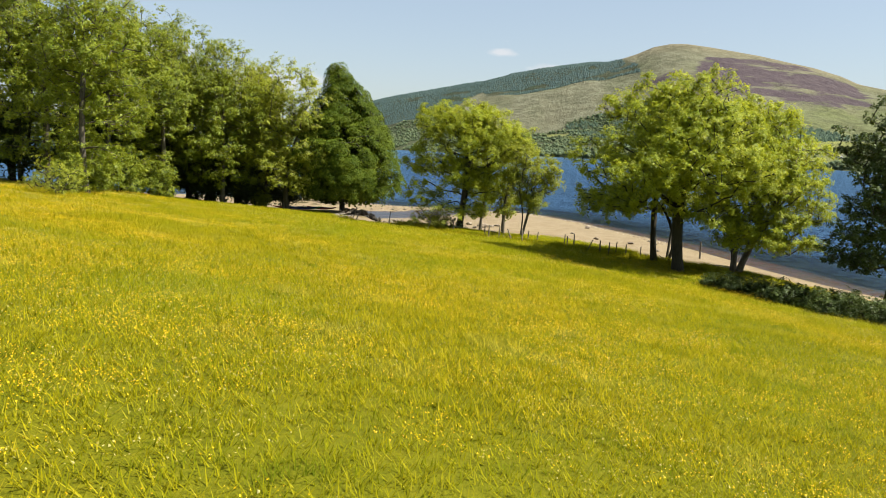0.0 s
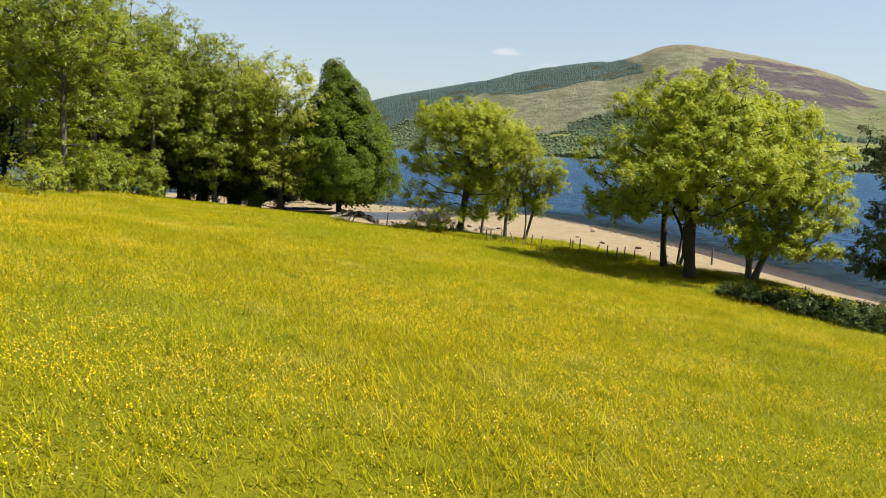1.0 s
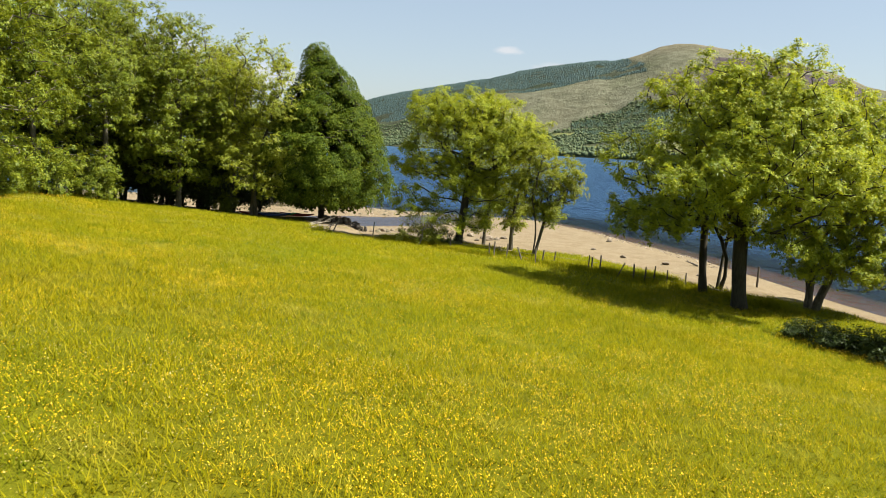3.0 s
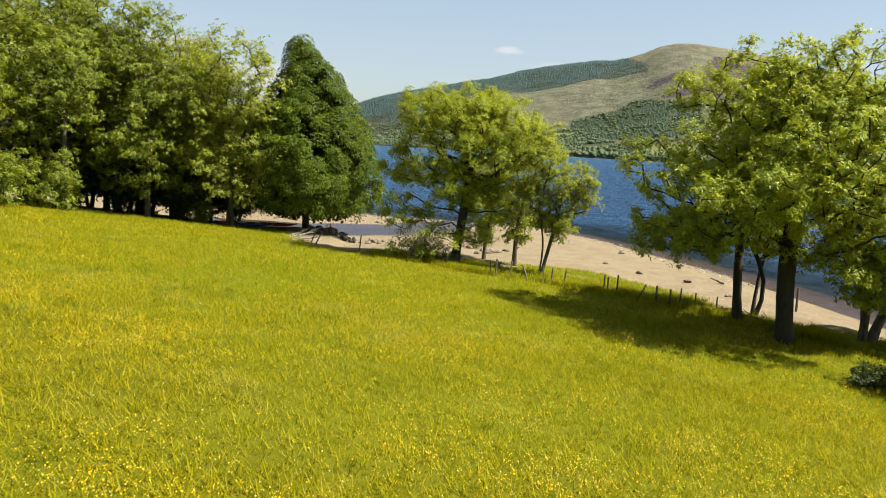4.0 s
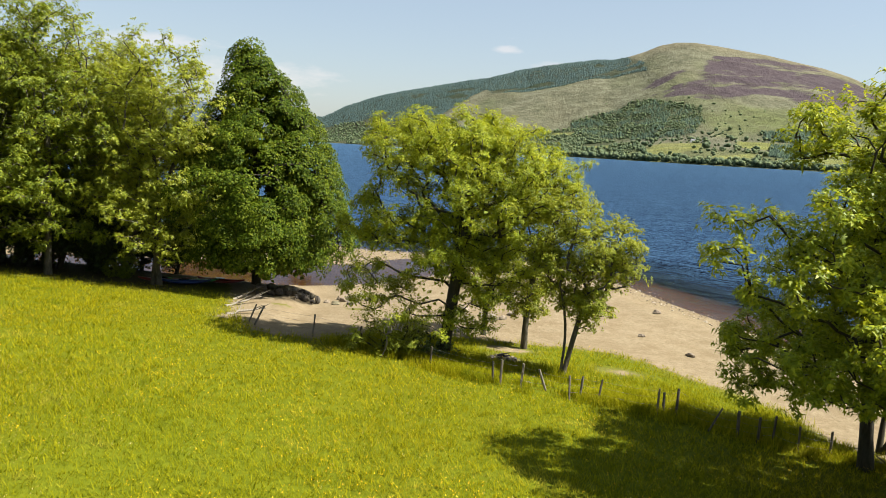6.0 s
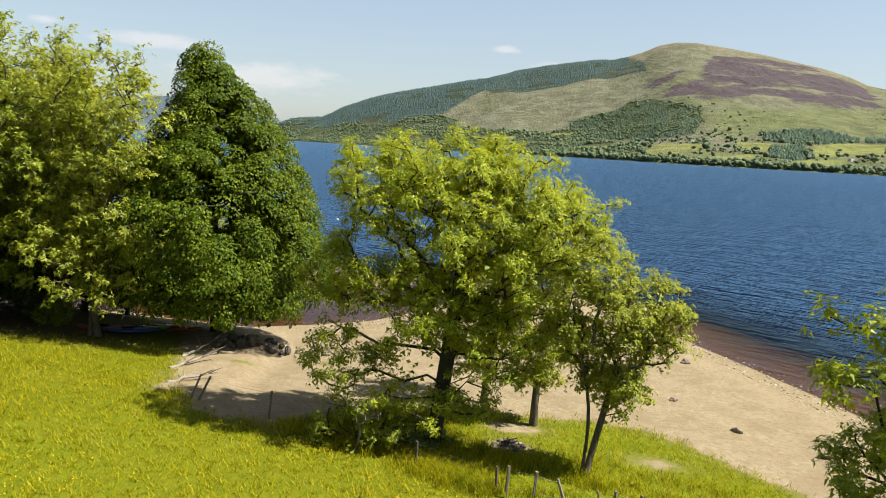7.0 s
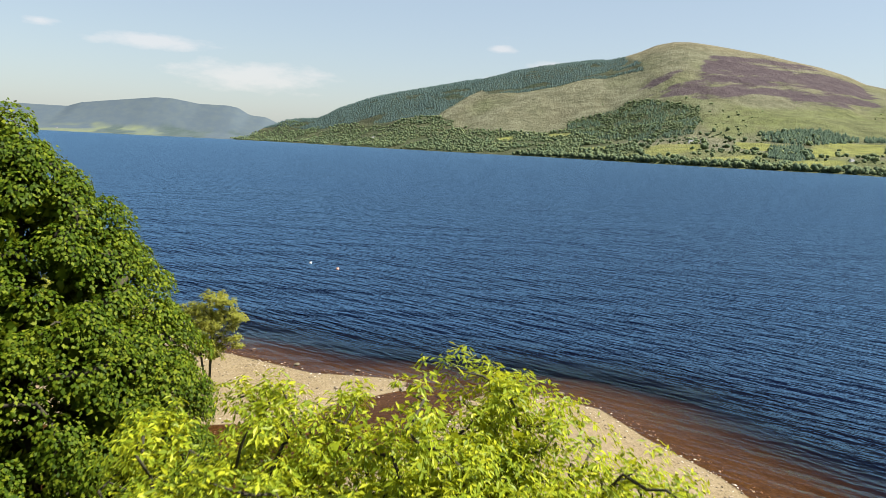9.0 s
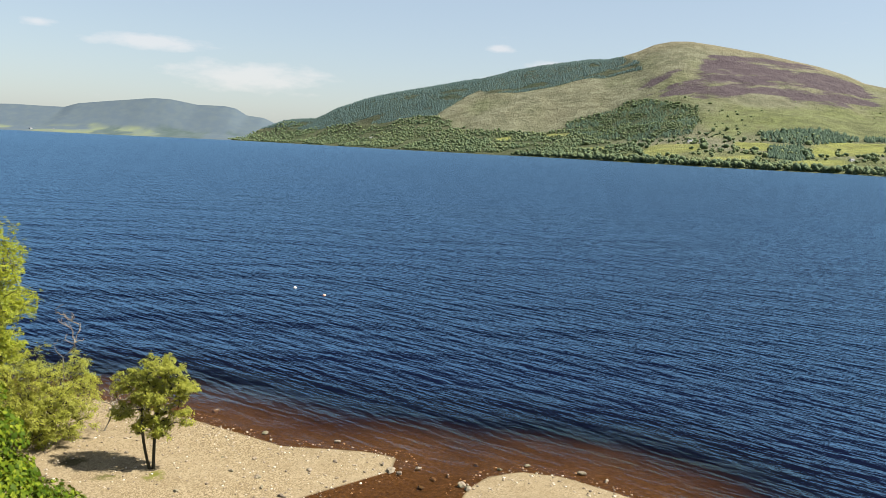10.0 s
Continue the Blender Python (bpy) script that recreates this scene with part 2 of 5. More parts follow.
def blade_material():
    k = Nodes("meadow_blade")
    p = k.coord()
    drift, wide = k.noise(p, 0.8, 4), k.noise(p, 0.1, 3)
    fac = k.math("ADD", k.math("MULTIPLY", k.island(), 0.5), k.math("MULTIPLY", drift, 0.5))
    color = k.ramp(fac, (0.2, (0.09, 0.11, 0.004)), (0.46, (0.255, 0.228, 0.005)), (0.66, (0.372, 0.308, 0.007)), (0.9, (0.475, 0.4, 0.05)))
    color = k.mix(k.ramp(wide, (0.42, (0, 0, 0)), (0.66, (0.45, 0.45, 0.45))), color, (0.18, 0.205, 0.007))
    color = k.mix(k.math("MULTIPLY", k.attr("lush"), 0.62), color, k.ramp(k.island(), (0.1, (0.15, 0.178, 0.005)), (0.9, (0.285, 0.29, 0.009))))
    color = k.mix(k.ramp(k.noise(p, 0.35, 6, 0.65), (0.56, (0, 0, 0)), (0.7, (0.45, 0.45, 0.45))), color, (0.46, 0.4, 0.07))
    color = k.mix(k.ramp(k.noise(p, 0.6, 4, 0.6), (0.58, (0, 0, 0)), (0.7, (0.7, 0.7, 0.7))), color, (0.09, 0.125, 0.007))
    glow = k.node("BsdfTranslucent", Color=color).outputs[0]
    return k.done(k.shades(0.5, k.surface(color, 0.8, spec=0.03), glow))


BLADE = blade_material()


def petal_material():
    k = Nodes("buttercup_petal")
    color = k.ramp(k.island(), (0.0, (0.48, 0.28, 0.002)), (0.85, (0.62, 0.39, 0.003)), (1.0, (0.64, 0.44, 0.02)))
    return k.done(k.surface(color, 0.5, spec=0.15))


PETAL = petal_material()


def seed_material():
    k = Nodes("grass_seed_head")
    color = k.ramp(k.island(), (0.0, (0.28, 0.24, 0.04)), (0.6, (0.38, 0.33, 0.09)), (1.0, (0.46, 0.41, 0.17)))
    return k.done(k.shades(0.4, k.surface(color, 0.8, spec=0.05), k.node("BsdfTranslucent", Color=color).outputs[0]))


SEED = seed_material()


def water_material():
    k = Nodes("loch_water")

    def ripples(turn, along, across, detail):
        """Wavelets: metres along and across their crests, which run at that turn from the x axis."""
        g = k.n.new("ShaderNodeNewGeometry")
        m = k.node("Mapping", Rotation=(0, 0, radians(turn)), Scale=(along, across, 1))
        m.vector_type = "TEXTURE"
        k.l.new(g.outputs["Position"], m.inputs[0])
        return k.noise(m.outputs[0], 1.0, detail, 0.5)

    long, swell, chop, cross, fine = ripples(8, 42, 11, 2), ripples(136, 9, 2.6, 2), ripples(142, 4.0, 1.0, 3), ripples(112, 3.0, 0.85, 2), ripples(150, 0.9, 0.36, 3)
    gust = k.noise(k.coord((0.006, 0.015, 1)), 1.0, 3)
    waves = k.math("ADD", k.math("ADD", k.math("MULTIPLY", long, 2.0), k.math("MULTIPLY", swell, 1.1)), k.math("ADD", k.math("MULTIPLY", chop, 0.85), k.math("ADD", k.math("MULTIPLY", cross, 0.35), k.math("MULTIPLY", fine, 0.16))))
    h = k.math("MULTIPLY", k.math("SUBTRACT", waves, 2.2), k.math("SUBTRACT", 1.0, k.attr("calm")))
    normal = k.bump(h, 1.0, 0.34)
    steep = k.bump(h, 1.0, 0.6)
    color = k.ramp(gust, (0.35, (0.0022, 0.0028, 0.0105)), (0.65, (0.002, 0.0036, 0.014)))
    fres = k.node("Fresnel", IOR=1.33, Normal=steep).outputs[0]
    sheen = k.math("MINIMUM", k.math("MAXIMUM", k.math("SUBTRACT", k.math("MULTIPLY", fres, 0.8), 0.108), 0.008), 0.5)
    body = k.node("BsdfDiffuse", Color=color, Normal=normal).outputs[0]
    mirror = k.node("BsdfGlossy", Color=(0.37, 0.69, 1.0), Roughness=0.36, Normal=normal).outputs[0]
    deep = k.shades(sheen, body, mirror)
    shallow = k.attr("shallow")
    clear = k.node("BsdfTransparent", Color=k.mix(shallow, (0.16, 0.095, 0.085), (0.74, 0.59, 0.46))).outputs[0]
    gloss = k.node("BsdfGlossy", Color=(0.6, 0.75, 0.9), Roughness=0.1, Normal=normal).outputs[0]
    thin = k.shades(k.math("MAXIMUM", k.math("SUBTRACT", k.math("MULTIPLY", fres, 0.75), 0.07), 0.01), clear, gloss)
    return k.done(k.shades(shallow, deep, thin))


WATER = water_material()


def hill_material():
    """Open hill: the ground cover is given point by point, broken up by grassy and stony grain."""
    k = Nodes("hill_cover")
    p = k.coord()
    a, b = k.noise(p, 0.016, 8, 0.72), k.noise(k.coord((1, 0.35, 1)), 0.005, 8, 0.68)
    color = k.mix(k.ramp(a, (0.42, (0.85, 0.85, 0.85)), (0.58, (0, 0, 0))), k.attr_color("cover"), k.mix(0.6, k.attr_color("cover"), (0.039, 0.039, 0.0195)))
    color = k.mix(k.ramp(b, (0.47, (0, 0, 0)), (0.62, (0.2, 0.2, 0.2))), color, (0.14, 0.125, 0.075))
    m = k.node("Mapping", Rotation=(0, 0, radians(24)), Scale=(430, 120, 400))
    m.vector_type = "TEXTURE"
    k.l.new(k.n.new("ShaderNodeNewGeometry").outputs["Position"], m.inputs[0])
    streak = k.noise(m.outputs[0], 1.0, 8, 0.66)
    ling = k.ramp(k.math("ADD", k.math("MULTIPLY", k.attr("heath"), 0.42), streak), (0.795, (0, 0, 0)), (0.87, (0.92, 0.92, 0.92)))
    color = k.mix(ling, color, k.ramp(a, (0.3, (0.032, 0.023, 0.03)), (0.7, (0.064, 0.048, 0.054))))
    return k.done(k.surface(color, 0.95, k.bump(a, 0.9, 22.0), spec=0.1))


HILL = hill_material()


# Distant hills: aerial haze is mixed into the blue-grey cover colours.
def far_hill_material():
    k = Nodes("hazed_hill_cover")
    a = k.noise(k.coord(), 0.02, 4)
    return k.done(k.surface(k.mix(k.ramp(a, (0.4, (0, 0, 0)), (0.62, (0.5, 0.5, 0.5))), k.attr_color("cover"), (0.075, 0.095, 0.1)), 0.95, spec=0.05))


HILL_FAR = far_hill_material()


def plain(name, color, rough=0.6, spec=0.4, grain=8.0, depth=0.25):
    k = Nodes(name)
    g = k.noise(k.coord(), grain, 4)
    dim = tuple(c * (1 - depth) for c in color)
    return k.done(k.surface(k.ramp(g, (0.35, dim), (0.65, color)), rough, spec=spec))


# ---- shapes ----
def fast_mesh(name, verts, faces, smooth=False):
    """A mesh from arrays: verts (n, 3) and faces (m, k)."""
    verts, faces = np.asarray(verts, np.float32), np.asarray(faces, np.int32)
    me = bpy.data.meshes.new(name)
    m, k = faces.shape
    me.vertices.add(len(verts))
    me.vertices.foreach_set("co", verts.ravel())
    me.loops.add(m * k)
    me.loops.foreach_set("vertex_index", faces.ravel())
    me.polygons.add(m)
    me.polygons.foreach_set("loop_start", np.arange(0, m * k, k, dtype=np.int32))
    me.update(calc_edges=True)
    me.polygons.foreach_set("use_smooth", np.full(m, smooth))
    return me


def give(me, name, values):
    me.attributes.new(name, "FLOAT", "POINT").data.foreach_set("value", np.asarray(values, np.float32).ravel())


def empty(name, at, turn=0.0, size=1.0):
    ob = new(name)
    ob.matrix_world = pose(*at, 0, 0, turn) @ Matrix.Scale(size, 4)
    ob.empty_display_size = 0.3
    return ob


def under(name, me, material, parent, label="", at=None):
    me.materials.append(material) if not me.materials else None
    ob = new(name, me)
    ob.parent = parent
    if at is not None:
        ob.matrix_basis = at
    if label:
        ob["label"] = label
    return ob


def part(name, bm, material, parent, label="", at=None, smooth=False):
    me = bpy.data.meshes.new(name)
    bm.to_mesh(me)
    bm.free()
    me.polygons.foreach_set("use_smooth", np.full(len(me.polygons), smooth))
    return under(name, me, material, parent, label, at)


def value_noise(x, y, seed=0):
    """Smooth noise from 0 to 1 on arrays of places."""
    xi, yi = np.floor(x), np.floor(y)
    fx, fy = x - xi, y - yi
    fx, fy = fx * fx * (3 - 2 * fx), fy * fy * (3 - 2 * fy)

    def corner(a, b):
        s = np.sin(a * 127.1 + b * 311.7 + seed * 74.7) * 43758.5453
        return s - np.floor(s)

    return (corner(xi, yi) * (1 - fx) + corner(xi + 1, yi) * fx) * (1 - fy) + (corner(xi, yi + 1) * (1 - fx) + corner(xi + 1, yi + 1) * fx) * fy


def fbm(x, y, seed=0, octaves=4):
    total, amp, norm = 0, 1.0, 0
    for o in range(octaves):
        total, norm = total + amp * value_noise(x * 2**o, y * 2**o, seed + o), norm + amp
        amp *= 0.5
    return total / norm


def inside(poly, x, y):
    """Which of the places lie in the polygon."""
    hit = np.zeros(np.shape(x), bool)
    for (ax, ay), (bx, by) in zip(poly, poly[1:] + poly[:1]):
        if ay == by:
            continue
        cross = ((ay > y) != (by > y)) & (x < (bx - ax) * (y - ay) / (by - ay) + ax)
        hit ^= cross
    return hit


def to_line(poly, x, y):
    best = np.full(np.shape(x), 1e9)
    for (ax, ay), (bx, by) in zip(poly, poly[1:] + poly[:1]):
        vx, vy = bx - ax, by - ay
        s = np.clip(((x - ax) * vx + (y - ay) * vy) / (vx * vx + vy * vy), 0, 1)
        best = np.minimum(best, np.hypot(x - ax - s * vx, y - ay - s * vy))
    return best


def step01(a, b, v):
    s = np.clip((np.asarray(v, float) - a) / (b - a), 0, 1)
    return s * s * (3 - 2 * s)


# ---- the near shore ----
LAND = [(-4900, -4900), (-4900, 60), (-900, 120), (-300, 138), (-120, 146), (-60, 152), (-27, 154), (-17.5, 150.2), (-9, 145.2), (-3, 144.9), (-0.6, 144.0),
        (-0.9, 141.4), (-4, 138.6), (-6.2, 136.6), (-7, 133.4), (-10, 132), (-14, 131), (-18.3, 128.2), (-22.3, 129.5), (-27, 129.5), (-44, 128), (-46, 121),
        (-27, 119.8), (-23, 118.6), (-14, 116.6), (-9.8, 118.4), (-4.9, 121.2), (-0.5, 127), (2.6, 134), (4.3, 139.2), (5.6, 141.3), (8, 142.5), (11, 141.9),
        (15, 139), (17.2, 132.8), (20.4, 126.2), (22.3, 118.5), (24, 113.3), (26.2, 106), (27.4, 101), (29.4, 90), (31.1, 79), (33, 71), (37, 59), (45, 44),
        (60, 15), (85, -60), (140, -400), (400, -4900)]
GRASS_EDGE = [(-400, -400), (-400, 118), (-60, 119), (-34, 115), (-24, 113.5), (-18.5, 111), (-15.8, 106), (-14.2, 101.6), (-13.2, 97), (-13, 93.8), (-11.5, 92.5), (-10.3, 90.6), (-8.2, 89.7),
              (-6.2, 89.2), (-4.6, 90.2), (-3.4, 92.6), (-1.5, 94.8), (1.5, 95.8), (5, 95.6), (9.5, 96), (12.8, 94.6), (16.5, 89.5), (19.5, 84.5), (19.8, 80.5), (22.5, 76.8), (26.5, 75.8), (29, 72), (31, 66), (34, 57), (42, 42), (56, 14), (80, -60), (130, -400)]


def shore_distance(x, y):
    d = to_line(LAND, x, y)
    return np.where(inside(LAND, x, y), d, -d)


def ground_height(x, y, d=None):
    x, y = np.asarray(x, float), np.asarray(y, float)
    d = shore_distance(x, y) if d is None else d
    u, v = np.clip(x, -90, 60) / 50, np.clip(y, -60, 130) / 50
    meadow = np.clip(5.229 - 6.205 * u - 1.554 * v + 0.62 * u * u + 1.801 * u * v - 0.286 * v * v, 0.75, 12)
    meadow = meadow + (fbm(x / 6, y / 6, 5, 3) - 0.5) * 0.18 + 0.45 * np.exp(-((x + 14.2) ** 2 + (y - 107) ** 2) / 14)
    beach = (0.05 + 0.2 * step01(-9, -13, x) * step01(122, 114, y)) * d + 0.0035 * np.maximum(d - 10, 0) ** 2 + (fbm(x / 2.5, y / 2.5, 9, 3) - 0.5) * 0.1 * np.clip(d / 3, 0, 1)
    beach = beach + (0.26 * step01(3.0, 4.6, d) - 0.2 * step01(5.0, 9.0, d)) * step01(9, 15, x) * step01(60, 80, y)
    soft = 0.12
    land = -soft * np.log(np.exp(-np.minimum(meadow, 15) / soft) + np.exp(-np.clip(beach, 0, 15) / soft))
    bed = np.maximum(0.075 * d - 0.006 * d * d, -9.0)
    bed = np.where(d < -30, -9.0, bed)
    return np.where(d > 0, np.maximum(land, 0.045 * np.minimum(d, 1)), bed)


def z_at(x, y):
    return float(ground_height(np.array([x]), np.array([y]))[0])


def spread(fine_from, fine_to, step, reach):
    """Grid lines: even in the middle, wider and wider out to the reach."""
    mid = list(np.arange(fine_from, fine_to + step / 2, step))
    up, down, s = [], [], step
    v = mid[-1]
    while v < reach[1]:
        s *= 1.35
        v = min(v + s, reach[1])
        up.append(v)
    v, s = mid[0], step
    while v > reach[0]:
        s *= 1.35
        v = max(v - s, reach[0])
        down.append(v)
    return np.array(down[::-1] + mid + up)


def grid_faces(nx, ny):
    i = np.arange(nx * ny).reshape(ny, nx)
    return np.stack([i[:-1, :-1], i[:-1, 1:], i[1:, 1:], i[1:, :-1]], -1).reshape(-1, 4)


BARE = ((4.85, 90.3, 0.45), (5.5, 93.4, 0.75), (11.6, 89.9, 0.6))


def on_bare(x, y):
    return np.any([np.hypot((x - px) * 0.7, y - py) < pr + 0.35 for px, py, pr in BARE], axis=0)


def build_ground():
    gx, gy = spread(-62, 44, 0.6, (-4900, 4900)), spread(4, 158, 0.6, (-4900, 4900))
    x, y = np.meshgrid(gx, gy)
    d = shore_distance(x, y)
    z = ground_height(x, y, d)
    me = fast_mesh("ground", np.stack([x, y, z], -1).reshape(-1, 3), grid_faces(len(gx), len(gy)), True)
    e = to_line(GRASS_EDGE, x, y)
    e = np.where(inside(GRASS_EDGE, x, y), e, -e)
    for px, py, pr in ((-15.9, 138.4, 0.7), (-18.6, 137.4, 0.5), (-21.5, 139.6, 0.8), (-22.5, 136.6, 0.8), (-25, 138, 1.2), (-5.6, 104.5, 0.5), (-10.6, 101.2, 0.5)):
        e = np.maximum(e, pr - np.hypot(x - px, y - py))
    for px, py, pr in BARE:
        e = np.minimum(e, np.hypot((x - px) * 0.7, y - py) - pr)
    give(me, "grass", np.clip(0.5 + e / 2.4, -0.4, 1.4))
    give(me, "wet", np.clip(0.5 - (d - 0.1) / 1.2, 0, 1))
    give(me, "stony", np.clip(1 - np.abs(d - 2.0) / 4.5, 0, 1) + step01(-5, -12, x) * step01(131, 136, y))
    give(me, "lush", lushness(x, y))
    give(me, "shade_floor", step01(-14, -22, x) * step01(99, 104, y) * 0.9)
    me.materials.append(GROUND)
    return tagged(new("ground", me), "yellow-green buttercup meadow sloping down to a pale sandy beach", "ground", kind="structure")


def lushness(x, y):
    """Greener, longer turf near the fence and below the trees."""
    near = step01(34, 78, y + 0.35 * x) * 0.62
    return np.clip(near + (fbm(x / 9, y / 9, 21, 3) - 0.5) * 0.9, 0, 1)


def build_water():
    gx, gy = spread(-50, 46, 0.8, (-4950, 4950)), spread(60, 172, 0.8, (-900, 4950))
    x, y = np.meshgrid(gx, gy)
    d = shore_distance(x, y)
    wobble = (fbm(x / 5, y / 5, 3, 3) - 0.5) * 5
    shallow = step01(-24.0, -0.5, d + wobble)
    pond = [(-60, 112), (-60, 134), (-8, 136), (-3, 141.5), (4, 141), (3.5, 133), (0, 118), (-14, 112)]
    ponded = inside(pond, x, y)
    shallow = np.maximum(shallow, np.where(ponded, 0.9, 0))
    me = fast_mesh("water", np.stack([x, y, 0 * x], -1).reshape(-1, 3), grid_faces(len(gx), len(gy)), True)
    give(me, "shallow", shallow)
    give(me, "calm", np.where(ponded, 0.97, step01(-7, 0, d) * 0.72))
    me.materials.append(WATER)
    return tagged(new("water", me), "wind-rippled deep blue loch water, brown in the shallows", "water", kind="structure")


build_ground()
build_water()

# ---- the far shore ----
FAR_SHORE = [(-0.3, 4620), (-0.27, 4480), (-0.236, 4300), (-0.167, 3850), (-0.064, 3175), (0.039, 2900), (0.12, 2760), (0.211, 2422), (0.314, 2126), (0.418, 2003), (0.487, 1960), (0.528, 1842), (0.75, 1600)]
RIDGE = [(-0.3, 2), (-0.274, 12), (-0.25, 36), (-0.216, 88), (-0.199, 122), (-0.18, 130), (-0.162, 134), (-0.135, 196), (-0.1, 252), (-0.067, 289), (-0.026, 327), (0.034, 383), (0.068, 425),
         (0.108, 463), (0.169, 507), (0.185, 511), (0.202, 531), (0.222, 562), (0.241, 601), (0.261, 622), (0.282, 626), (0.309, 614), (0.37, 580), (0.439, 526), (0.474, 486),
         (0.495, 450), (0.522, 431), (0.6, 390), (0.8, 300)]
VIEW = (2.0, 88.0)


def table(rows, u):
    return np.interp(u, [r[0] for r in rows], [r[1] for r in rows])


def hill_height(x, y):
    """The far side of the loch: flat fields by the water, then a long slope to the ridge."""
    u = (x - VIEW[0]) / np.maximum(y - VIEW[1], 1)
    y0 = table(FAR_SHORE, u)
    y1 = np.interp(u, [-0.3, -0.2, -0.1, 0.0], [4800, 4650, 4550, 4500])
    s = (y - y0) / (y1 - y0)
    rise = np.interp(s, [-0.2, 0, 0.02, 0.25, 0.4, 0.7, 0.9, 1.0, 1.2], [-0.06, 0, 0.012, 0.13, 0.26, 0.66, 0.93, 1.0, 0.86])
    rough = (fbm(x / 420, y / 420, 31, 5) - 0.5) * 70 * np.clip(s * 2.2, 0, 1) * np.clip((1.02 - s) * 3, 0.05, 1)
    return table(RIDGE, u) * rise + rough, u, s


PLANTATION = [(-1150, 4790), (-845, 4660), (-586, 4600), (-284, 4560), (148, 4530), (460, 4530), (706, 4520), (850, 4400), (902, 4104), (880, 3939), (795, 3984), (536, 3999), (348, 3957),
              (174, 4035), (145, 4164), (49, 4053), (-66, 3843), (-248, 3891), (-545, 4170)]
MIXED_WOOD = [(463, 3297), (476, 3486), (591, 3492), (682, 3492), (737, 3546), (799, 3513), (876, 3360), (956, 3288), (915, 3102), (811, 2841), (740, 2817), (634, 2922), (545, 3072)]
FIR_STANDS = ([(987, 2694), (1034, 2808), (1245, 2913), (1378, 2865), (1325, 2754), (1125, 2628), (1055, 2628)], [(1388, 2847), (1468, 2862), (1393, 2718), (1331, 2730)],
              [(849, 2274), (964, 2562), (1072, 2586), (961, 2250), (873, 2178)])
HEATHER = ([(807, 3552), (913, 3612), (1098, 3861), (1327, 4101), (1710, 4308), (1958, 4212), (2065, 4080), (1890, 3693), (1614, 3459), (1257, 3429), (1011, 3366)],
           [(718, 3699), (843, 3840), (987, 3822), (1045, 3804), (895, 3636), (749, 3606)])
FIELDS = ([(565, 2472), (617, 2643), (666, 2700), (784, 2622), (734, 2481), (641, 2406)], [(855, 2550), (907, 2703), (1029, 2607), (980, 2463), (907, 2463)],
          [(1027, 2439), (1125, 2628), (1247, 2745), (1374, 2682), (1178, 2304), (1114, 2385), (982, 2298)], [(850, 2121), (893, 2193), (1043, 2265), (1013, 2112), (942, 2022), (860, 2016)],
          [(382, 3285), (391, 3375), (475, 3306), (474, 3261)], [(446, 2826), (463, 2874), (534, 2850), (507, 2751)], [(164, 3216), (191, 3315), (247, 3324), (243, 3273)],
          [(696, 2277), (831, 2340), (804, 2244), (698, 2169)])
GREEN_SLOPE = [(830, 2808), (967, 3213), (1181, 3339), (1475, 3402), (1815, 3546), (2300, 3600), (2300, 2700), (1446, 2820), (1361, 2952), (1046, 2841), (919, 2739)]
WOOD_BAND = [(-1300, 4755), (-845, 4572), (-545, 4170), (-248, 3891), (-66, 3843), (12, 3705), (13, 3594), (151, 3447), (354, 3405), (469, 3423), (541, 3048), (613, 2742), (575, 2500),
             (560, 2200), (-1300, 2200)]


def soft_in(poly, x, y, soft):
    d = to_line(poly, x, y)
    return step01(-soft, soft, np.where(inside(poly, x, y), d, -d))


